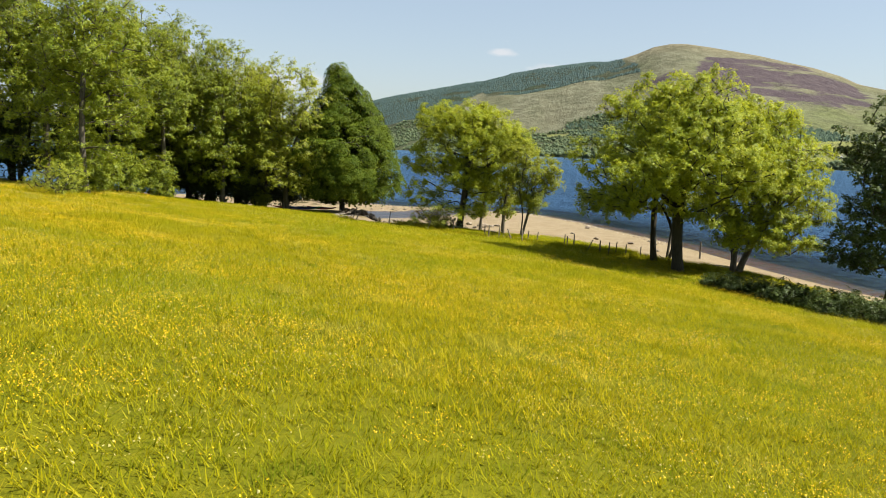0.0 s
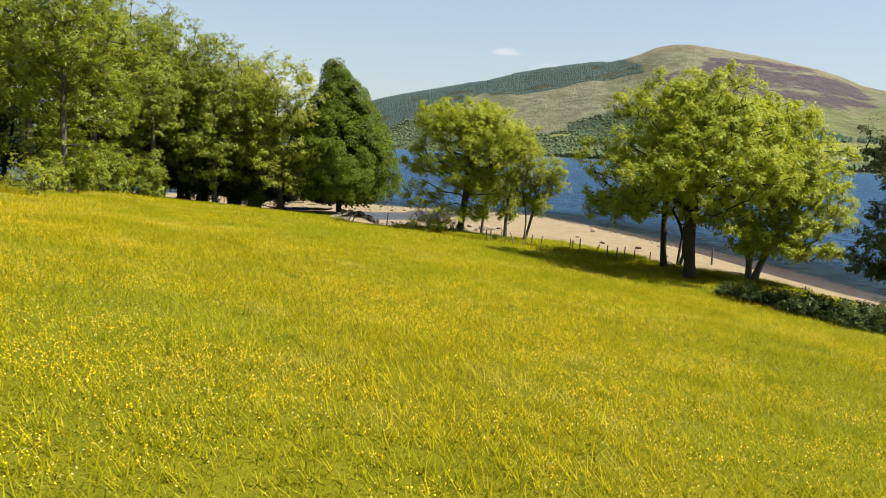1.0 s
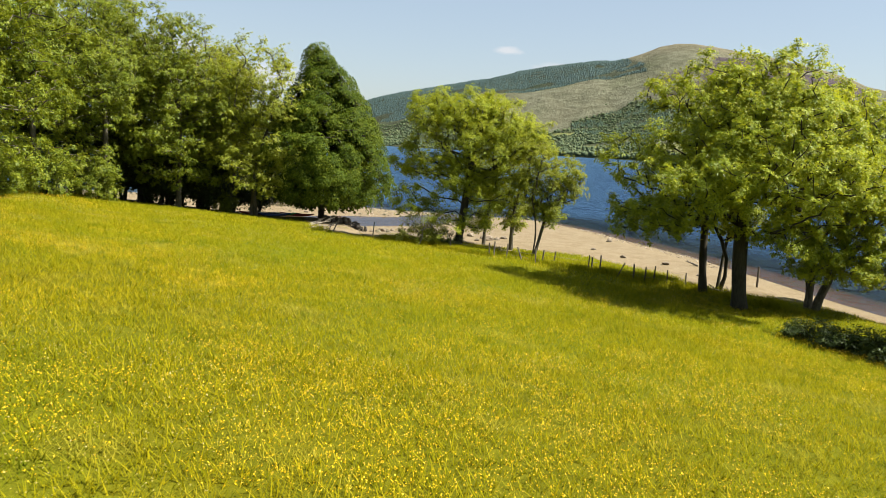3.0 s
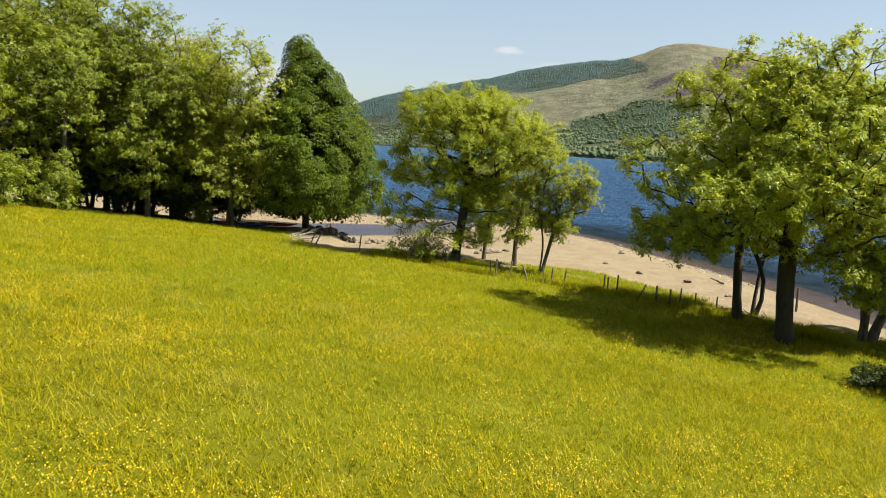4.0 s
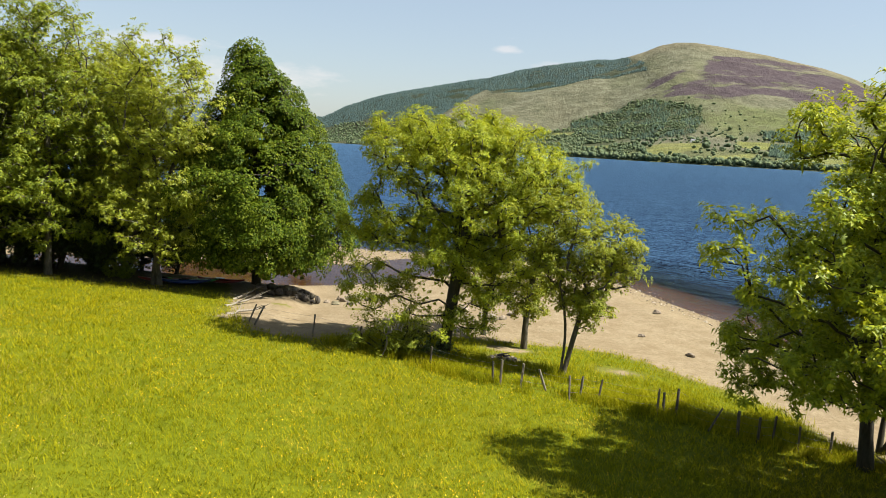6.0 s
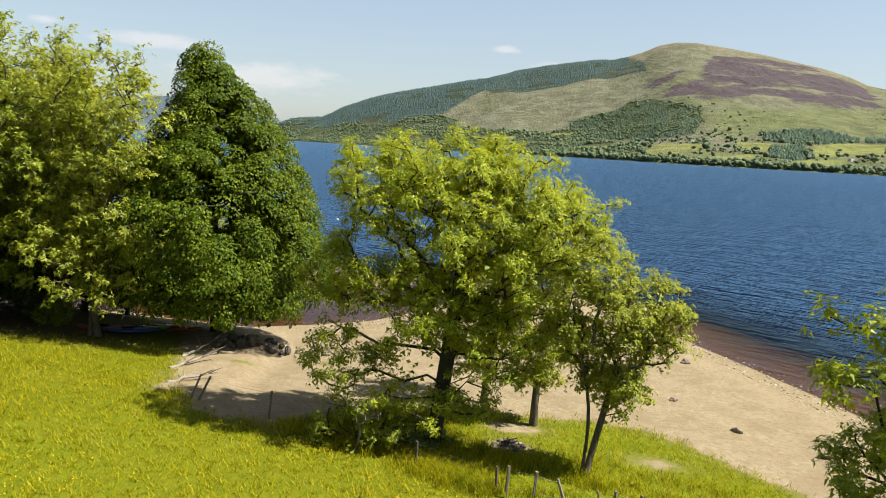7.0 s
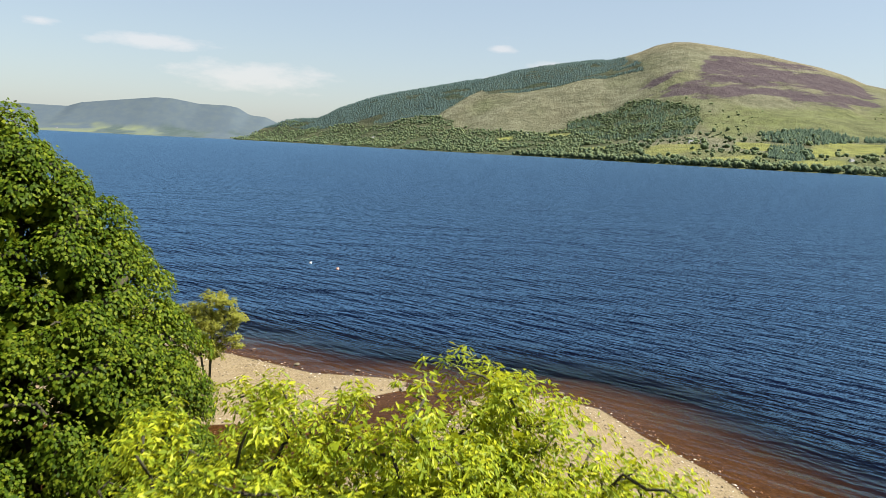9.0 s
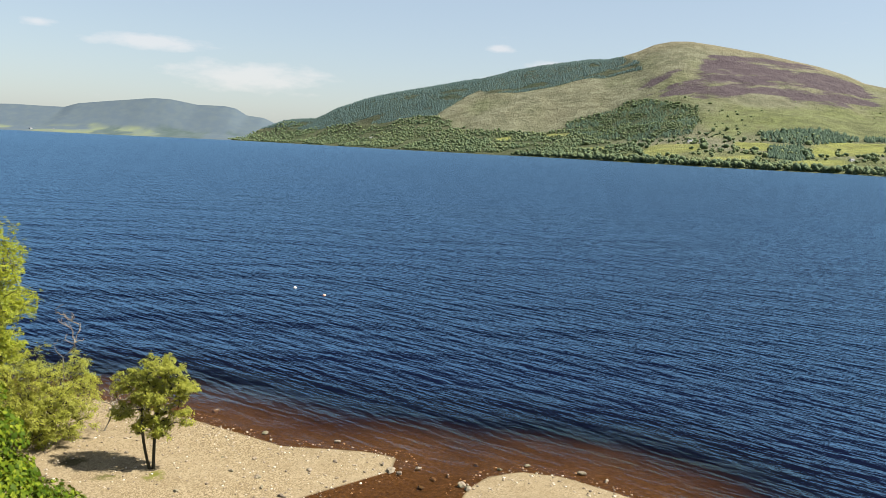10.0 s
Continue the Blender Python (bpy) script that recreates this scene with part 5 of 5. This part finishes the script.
# ---- fence ----
def build_fence():
    rng = np.random.default_rng(17)
    fence = empty("fence", (0, 84, z_at(0, 84)))
    at = ((-10.8, 92.0), (-10.4, 92.1), (-6.5, 90.2), (-3.8, 89.2), (0.6, 86.2), (3.9, 84.2), (4.25, 83.8), (5.3, 83.6), (6.6, 83.6), (7.6, 82.2), (8.2, 82.7), (9.1, 82.6), (11.8, 81.6), (12.1, 81.6), (12.75, 81.7),
          (13.8, 79.9), (15.0, 79.5), (15.8, 79.1), (16.5, 79.2), (17.3, 78.3), (18.7, 78.2))
    tops, pz = [], fence.location.z
    lean = {0: (-14, 20), 1: (-6, 24), 8: (0, -20), 11: (0, 8), 15: (0, 26), 14: (0, 2), 3: (2, 14), 2: (0, 5)}
    for k, (x, y) in enumerate(at):
        h, r = rng.uniform(1.1, 1.4), rng.uniform(0.05, 0.075)
        bm = bmesh.new()
        bmesh.ops.create_cone(bm, cap_ends=True, segments=9, radius1=r * 1.05, radius2=r * 0.9, depth=h + 0.4, matrix=Matrix.Translation((0, 0, h / 2 - 0.2)))
        for v in bm.verts:
            if v.co.z > h * 0.9:
                v.co.z += v.co.x * rng.uniform(-0.6, 0.6)
            v.co.x += rng.normal(0, 0.006)
            v.co.y += rng.normal(0, 0.006)
        ax, ay = lean.get(k, (rng.uniform(-4, 4), rng.uniform(-5, 5)))
        m = pose(x, y - 84, z_at(x, y) - pz, ax, ay, 0)
        part("post", bm, POST, fence, at=m)
        tops.append((m, h))
    for level in (0.35, 0.65, 0.92):
        for (a, ha), (b, hb) in zip(tops[1:], tops[2:]):
            p, q = a @ Vector((0, -0.06, ha * level)), b @ Vector((0, -0.06, hb * level))
            pts = [p.lerp(q, f) - Vector((0, 0, 0.06 * math.sin(f * math.pi))) for f in (0, 0.25, 0.5, 0.75, 1)]
            under("wire", tube_mesh("wire", [(np.array([v[:] for v in pts]), np.full(5, 0.004))], 4), WIRE, fence)
    tagged(fence, "old stock fence of leaning weathered posts and slack wire", "fence")
    lone = empty("fence_post", (25.6, 82.0, z_at(25.6, 82.0)))
    bm = bmesh.new()
    bmesh.ops.create_cone(bm, cap_ends=True, segments=9, radius1=0.09, radius2=0.08, depth=2.0, matrix=Matrix.Translation((0, 0, 0.7)))
    part("post", bm, POST, lone)
    tagged(lone, "single dark weathered post standing on the beach", "post")


build_fence()


# ---- stones, driftwood, boats, buoys ----
def rock(at, size, seed, label, flat=0.65, group="stones", lift=0.0, material=None):
    bm = bmesh.new()
    bmesh.ops.create_icosphere(bm, subdivisions=2, radius=1.0)
    o = Vector((seed * 3.7, seed * 1.3, seed * 0.7))
    for v in bm.verts:
        n = noise.noise(v.co * 1.1 + o) * 0.55 + noise.noise(v.co * 2.6 + o) * 0.2
        v.co *= 1 + n
        v.co.z *= flat
    bmesh.ops.scale(bm, vec=(size, size * (0.7 + 0.3 * math.sin(seed)), size), verts=bm.verts)
    me = bpy.data.meshes.new("stone")
    bm.to_mesh(me)
    bm.free()
    me.materials.append(material or ROCK)
    ob = new("stone", me)
    ob.matrix_world = pose(at[0], at[1], z_at(*at) + size * flat * 0.35 + lift, 0, 0, seed * 57)
    return tagged(ob, label, "stone", group)


rng = random.Random(4)
for k in range(30):
    f = k / 29
    rock((-12.6 + 3.4 * f + rng.uniform(-0.5, 0.5), 104.4 + 2.6 * f + rng.uniform(-0.9, 0.9)), rng.uniform(0.2, 0.44), k + 1, "boulder toned dark for the sycamore's shade, in a tumbled heap", 0.8, "boulder heap", rng.uniform(0, 0.35))
for k, (x, y, s) in enumerate(((-7.5, 106.9, 0.38), (-6.9, 108.6, 0.5), (-6.2, 109.4, 0.36), (-7.6, 109.4, 0.34), (-8.3, 107.6, 0.3), (-5.2, 109.6, 0.3), (-6.4, 107.2, 0.3), (4.6, 103.0, 0.6), (5.6, 103.6, 0.4), (4.0, 104.5, 0.45),
                               (6.4, 105.2, 0.35), (2.8, 106, 0.4), (3.4, 102.2, 0.3), (19.0, 110.6, 0.35), (1.5, 100.5, 0.3), (-2.5, 109.5, 0.3), (17.6, 96, 0.3), (21.0, 93, 0.35), (22.5, 87, 0.3), (15.5, 101, 0.25),
                               (-20, 131.6, 0.55), (-17.5, 132.4, 0.4), (-15, 133.5, 0.5), (-12.6, 133.6, 0.45), (-11, 134.8, 0.35), (-9.2, 134.4, 0.5), (-7.4, 136.6, 0.35), (-22.4, 131.8, 0.45), (-8.8, 137.6, 0.35),
                               (-11.3, 139.6, 0.3), (-9.4, 139.0, 0.35), (-6.3, 140.6, 0.3), (-13.8, 136.2, 0.3), (-18.9, 141.5, 0.25), (-12.5, 142.0, 0.25), (-4.8, 142.3, 0.3), (-10.3, 142.0, 0.28))):
    rock((x, y), s * (0.62 if y > 130 else 1), 40 + k, "weathered grey-brown stone lying on the sand", 0.6, "beach stones", 0.0, ROCK_PALE)
for k, (x, y, s) in enumerate(((-0.9, 141.4, 0.3), (-0.3, 141.1, 0.25), (0.95, 142.2, 0.28), (-1.5, 142.4, 0.22), (2.0, 140.8, 0.24), (3.9, 139.6, 0.3), (4.3, 139.0, 0.26), (1.2, 139.4, 0.25), (12.3, 142.6, 0.3), (13.8, 141.5, 0.28),
                               (5.0, 143.6, 0.2), (8.6, 143.6, 0.22), (-10.8, 147.6, 0.26), (-15.9, 152.5, 0.3), (-5.2, 146.6, 0.26), (-19.8, 151.4, 0.3), (3.0, 141.4, 0.22), (6.6, 142.6, 0.2))):
    rock((x, y), s, 90 + k, "wet pale stone at the water's edge", 0.55, "shoreline stones", 0.06, ROCK_PALE)


def fire_ring(x, y):
    """A burnt patch with a ring of small stones and charred sticks."""
    r = random.Random(9)
    top = empty("fire_ring", (x, y, z_at(x, y)))
    bm = bmesh.new()
    bmesh.ops.create_cone(bm, cap_ends=True, segments=14, radius1=0.6, radius2=0.35, depth=0.12, matrix=Matrix.Translation((0, 0, 0.05)))
    for v in bm.verts:
        v.co.x += r.uniform(-0.07, 0.07)
        v.co.y += r.uniform(-0.07, 0.07)
    part("ash_bed", bm, CHAR, top, "black charred ash")
    for k in range(11):
        a = k * math.tau / 11 + r.uniform(-0.15, 0.15)
        bm = bmesh.new()
        bmesh.ops.create_icosphere(bm, subdivisions=2, radius=r.uniform(0.1, 0.19))
        for v in bm.verts:
            v.co *= 1 + 0.5 * noise.noise(v.co * 7 + Vector((k, 0, 0)))
            v.co.z *= 0.75
        part("stone", bm, ROCK_PALE if k % 3 else ROCK, top, at=pose(0.68 * math.cos(a), 0.62 * math.sin(a), 0.06, 0, 0, 40 * k))
    for k in range(4):
        a = r.uniform(0, math.tau)
        pts = np.array([(math.cos(a) * (f - 0.5) * 0.9, math.sin(a) * (f - 0.5) * 0.9, 0.13 + 0.05 * k + 0.06 * f) for f in np.linspace(0, 1, 4)])
        under("stick", tube_mesh("stick", [(pts, np.array((0.045, 0.05, 0.04, 0.03)))], 6), CHAR, top, "burnt stick")
    tagged(top, "old campfire ring of stones and charred sticks on grass", "campfire")


CHAR = plain("charred_wood", (0.025, 0.022, 0.02), 0.9, 0.1)
fire_ring(4.85, 90.3)


def build_shingle():
    """Loose pebbles along the waterline and over the spit: too many to count."""
    r = np.random.default_rng(23)
    x, y = r.uniform(-30, 28, 30000), r.uniform(95, 156, 30000)
    d = shore_distance(x, y)
    spit = (x < 2) & (y > 130)
    ok = ((d > -1.5) & (d < 2.2)) | (spit & (d > 0) & (r.uniform(0, 1, x.size) < 0.5))
    ok &= (x > -28) & ((y > 118) | (x > 14)) & (r.uniform(0, 1, x.size) < 0.6)
    x, y = x[ok][:5200], y[ok][:5200]
    z = ground_height(x, y)
    v, f = ico(1)
    s = 0.03 + 0.09 * r.uniform(0, 1, x.size) ** 2.5
    many_rows = [(a, b, c + 0.2 * w, w, w * 0.55) for a, b, c, w in zip(x, y, z, s)]
    shapes = [(v * np.random.default_rng(k).uniform(0.7, 1.3, (len(v), 1)), f) for k in range(6)]
    many("shingle", shapes, many_rows, SHINGLE, "pale pebbles scattered along the loch's edge", "pebbles")


build_shingle()


def driftwood(at, turn, length, seed, label):
    top = empty("driftwood", (*at, z_at(*at)), turn)
    r = np.random.default_rng(seed)
    pts = np.array([(length * (f - 0.5), r.normal(0, 0.08), 0.12 + 0.3 * length * 0.2 * f + r.normal(0, 0.03)) for f in np.linspace(0, 1, 7)])
    under("branch", tube_mesh("branch", [(pts, np.linspace(0.11, 0.03, 7))], 7), DEADWOOD, top)
    for k in (2, 4, 5):
        q = pts[k]
        way = np.array((0.5, r.choice((-1, 1)) * 0.6, 0.45)) * length * 0.35
        side = np.array([q + way * f + r.normal(0, 0.03, 3) * f for f in np.linspace(0, 1, 4)])
        under("twig", tube_mesh("twig", [(side, np.linspace(0.05, 0.012, 4))], 5), DEADWOOD, top)
    return tagged(top, label, "driftwood", "driftwood")


driftwood((-12.9, 99.2), 62, 3.6, 1, "bleached exposed roots along the eroded bank")
driftwood((-11.8, 95.6), 40, 2.8, 2, "bleached branch lying at the meadow's sandy edge")
driftwood((-13.6, 102.0), 75, 2.6, 3, "grey driftwood limb below the bank")
driftwood((23.6, 93.5), 110, 1.8, 4, "dark forked driftwood on the open sand")
driftwood((21.3, 77.2), 150, 3.2, 5, "fallen pale branch against the ash trunks")
driftwood((-21.5, 151.6), 20, 5.0, 6, "dead branches trailing into the loch")

# Hull colours are darkened to stand in for shade under the trees.
KAYAK = [plain("kayak_red", (0.16, 0.015, 0.01), 0.35), plain("kayak_green", (0.03, 0.2, 0.04), 0.35), plain("kayak_blue", (0.01, 0.03, 0.12), 0.35)]


def kayak(at, turn, mat, label, roll=0):
    top = empty("kayak", (*at, z_at(*at) + 0.05), turn)
    n, sides, vs, fs = 15, 10, [], []
    for i in range(n):
        f = i / (n - 1)
        w = 0.36 * math.sin(math.pi * f) ** 0.6 + 0.012
        x = (f - 0.5) * 3.9
        rise = 0.2 * abs(2 * f - 1) ** 3
        for k in range(sides):
            a = k * math.tau / sides
            vs.append((x, w * math.cos(a), 0.19 + rise + 0.17 * math.sin(a) * (0.35 + 0.65 * math.sin(math.pi * f))))
    for i in range(n - 1):
        for k in range(sides):
            fs.append((i * sides + k, i * sides + (k + 1) % sides, (i + 1) * sides + (k + 1) % sides, (i + 1) * sides + k))
    under("hull", fast_mesh("hull", vs, fs, True), mat, top)
    bm = bmesh.new()
    bmesh.ops.create_cone(bm, cap_ends=True, segments=16, radius1=0.25, radius2=0.27, depth=0.06, matrix=Matrix.Translation((-0.1, 0, 0.37)) @ Matrix.Diagonal((1.6, 0.85, 1, 1)))
    part("cockpit_rim", bm, GLASS_DARK, top, "black cockpit rim")
    return tagged(top, label, "kayak", "kayaks under the trees")


kayak((-20.8, 105.6), 8, KAYAK[0], "red kayak lying in the shade of the trees")
kayak((-18.6, 106.0), 12, KAYAK[1], "bright green kayak drawn up on the grass")
kayak((-19.0, 105.2), 10, KAYAK[2], "blue kayak lying beside the green one")
kayak((-16.6, 106.6), -6, KAYAK[0], "red kayak near the sycamore's trunk")

BUOY_SKIN = plain("buoy_plastic", (0.85, 0.45, 0.3), 0.4)
BUOY_PALE = plain("buoy_pale", (0.8, 0.75, 0.68), 0.4)
for x, y, m, label in ((-19.9, 208.3, BUOY_PALE, "small pale mooring buoy afloat on the loch"), (-14.8, 203.4, BUOY_SKIN, "small orange mooring buoy afloat on the loch")):
    top = empty("buoy", (x, y, 0.1))
    bm = bmesh.new()
    bmesh.ops.create_uvsphere(bm, u_segments=16, v_segments=10, radius=0.23)
    for v in bm.verts:
        v.co.z *= 0.85 if v.co.z > 0 else 1.1
    part("float", bm, m, top, smooth=True)
    bm = bmesh.new()
    bmesh.ops.create_cone(bm, cap_ends=True, segments=10, radius1=0.06, radius2=0.035, depth=0.1, matrix=Matrix.Translation((0, 0, 0.22)))
    part("ring_eye", bm, GLASS_DARK, top, "dark lifting eye")
    tagged(top, label, "buoy", "mooring buoys")


# ---- grass and flowers ----
def meadow_places(count, seed, low, high):
    """Places on the turf of the open meadow, thinning out towards its far corners."""
    r = np.random.default_rng(seed)
    x, y = r.uniform(-46, 36, count), r.uniform(low - 4, high + 4, count)
    e = to_line(GRASS_EDGE, x, y)
    e = np.where(inside(GRASS_EDGE, x, y), e, -e)
    fade = step01(-46, -36, x) * step01(36, 28, x) * step01(low - 4, low + 4, y) * step01(high + 4, high - 4, y)
    ok = (e > r.uniform(-0.9, 0.6, count)) & (r.uniform(0, 1, count) < fade) & ~((x < -19) & (y > 106)) & ~on_bare(x, y)
    return x[ok], y[ok], r


def build_blades(name, count, seed, near, far, tall, wide, label):
    x, y, r = meadow_places(count, seed, near, far)
    n, k = len(x), 3
    z = ground_height(x, y)
    big = 0.55 + 0.9 * fbm(x / 3.0, y / 3.0, 81, 3)
    lush = lushness(x, y)
    bx = np.repeat(x, k) + r.normal(0, 0.1, n * k)
    by = np.repeat(y, k) + r.normal(0, 0.1, n * k)
    bz = np.repeat(z, k) - 0.03
    h = np.repeat(big, k) * tall * r.uniform(0.5, 1.25, n * k)
    a = r.uniform(0, math.tau, n * k)
    lean = r.uniform(0.4, 1.7, n * k) * h
    w = wide * r.uniform(0.6, 1.3, n * k)
    base = np.stack([bx, by, bz], 1)
    side = np.stack([-np.sin(a), np.cos(a), 0 * a], 1) * w[:, None]
    tip = base + np.stack([np.cos(a) * lean, np.sin(a) * lean, h], 1)
    v = np.stack([base - side, base + side, tip], 1).reshape(-1, 3)
    me = fast_mesh(name, v, np.arange(n * k * 3).reshape(-1, 3))
    give(me, "lush", np.repeat(lush, k * 3))
    me.materials.append(BLADE)
    tagged(new(name, me), label, "grass", kind="stuff")


build_blades("meadow_grass", 250000, 91, 8, 76, 0.25, 0.016, "long yellow-green meadow grass in drifts")
build_blades("far_meadow_grass", 60000, 92, 76, 101, 0.23, 0.024, "greener meadow grass towards the fence")


def build_flowers(name, count, seed, low, high, size, label, material, category, patches=(0.28, 0.7), thin=(30, 96)):
    x, y, r = meadow_places(count, seed, low, high)
    patch = fbm(x / 4.5, y / 4.5, seed, 3) + 0.4 * (fbm(x / 1.1, y / 1.1, seed + 1, 2) - 0.5)
    keep = (patch > r.uniform(*patches, len(x))) & (r.uniform(0, 1, len(x)) > 0.9 * step01(*thin, y + 0.4 * x))
    x, y = x[keep], y[keep]
    n = len(x)
    z = ground_height(x, y) + 0.27 * (0.55 + 0.9 * fbm(x / 3.0, y / 3.0, 81, 3)) * r.uniform(0.8, 1.3, n)
    s = size * r.uniform(0.7, 1.3, n)
    a, t = r.uniform(0, math.tau, n), r.normal(0, 0.4, (n, 2))
    c = np.stack([x, y, z], 1)
    u = np.stack([np.cos(a), np.sin(a), t[:, 0]], 1) * s[:, None]
    w = np.stack([-np.sin(a), np.cos(a), t[:, 1]], 1) * s[:, None]
    lift = np.array([0, 0, 0.3]) * s[:, None]
    v = np.stack([c + u + lift, c + w - lift, c - u + lift, c - w - lift], 1).reshape(-1, 3)
    me = fast_mesh(name, v, np.arange(4 * n).reshape(-1, 4))
    me.materials.append(material)
    tagged(new(name, me), label, category, kind="stuff")


build_flowers("buttercups", 330000, 95, 8, 58, 0.017, "yellow buttercups scattered thickly through the meadow", PETAL, "flowers", (0.38, 0.72))
build_flowers("far_buttercups", 120000, 96, 58, 96, 0.022, "sparser yellow buttercups towards the fence", PETAL, "flowers", (0.38, 0.7))
build_flowers("seed_heads", 120000, 97, 8, 90, 0.02, "pale cream grass seed heads in drifts", SEED, "grass", (0.5, 0.72), (60, 110))


def build_rough_grass():
    """Ungrazed tufts along the fence and under the trees beyond it."""
    r = np.random.default_rng(98)
    fx, fy = (-12, -6, 0, 5, 12, 19, 25), (93, 90, 86.4, 83.6, 81.5, 78.2, 70)
    x = r.uniform(-12, 25, 15000)
    y = np.interp(x, fx, fy) + r.uniform(-1.6, 7.5, x.size) * r.uniform(0.15, 1, x.size)
    e = np.where(inside(GRASS_EDGE, x, y), 1, -1) * to_line(GRASS_EDGE, x, y)
    ok = (e > r.uniform(-0.5, 0.8, x.size)) & (fbm(x / 1.6, y / 1.6, 99, 3) > r.uniform(0.3, 0.6, x.size)) & ~on_bare(x, y)
    x, y = x[ok], y[ok]
    k = 5
    n = len(x) * k
    bx, by = np.repeat(x, k) + r.normal(0, 0.09, n), np.repeat(y, k) + r.normal(0, 0.09, n)
    base = np.stack([bx, by, np.repeat(ground_height(x, y), k) - 0.03], 1)
    a, h = r.uniform(0, math.tau, n), r.uniform(0.25, 0.62, n)
    side = np.stack([-np.sin(a), np.cos(a), 0 * a], 1) * 0.014
    mid = base + np.stack([np.cos(a) * h * 0.2, np.sin(a) * h * 0.2, h * 0.65], 1)
    tip = base + np.stack([np.cos(a) * h * 0.7, np.sin(a) * h * 0.7, h], 1)
    v = np.stack([base - side, base + side, mid + side * 0.7, tip, mid - side * 0.7], 1).reshape(-1, 3)
    i = np.arange(n)[:, None] * 5
    me = fast_mesh("rough_grass", v, np.concatenate([i + np.array([[0, 1, 2]]), i + np.array([[0, 2, 4]]), i + np.array([[4, 2, 3]])]))
    give(me, "lush", np.full(n * 5, 0.75))
    me.materials.append(BLADE)
    tagged(new("rough_grass", me), "tall rough grass tufts along the old fence", "grass", kind="stuff")


build_rough_grass()
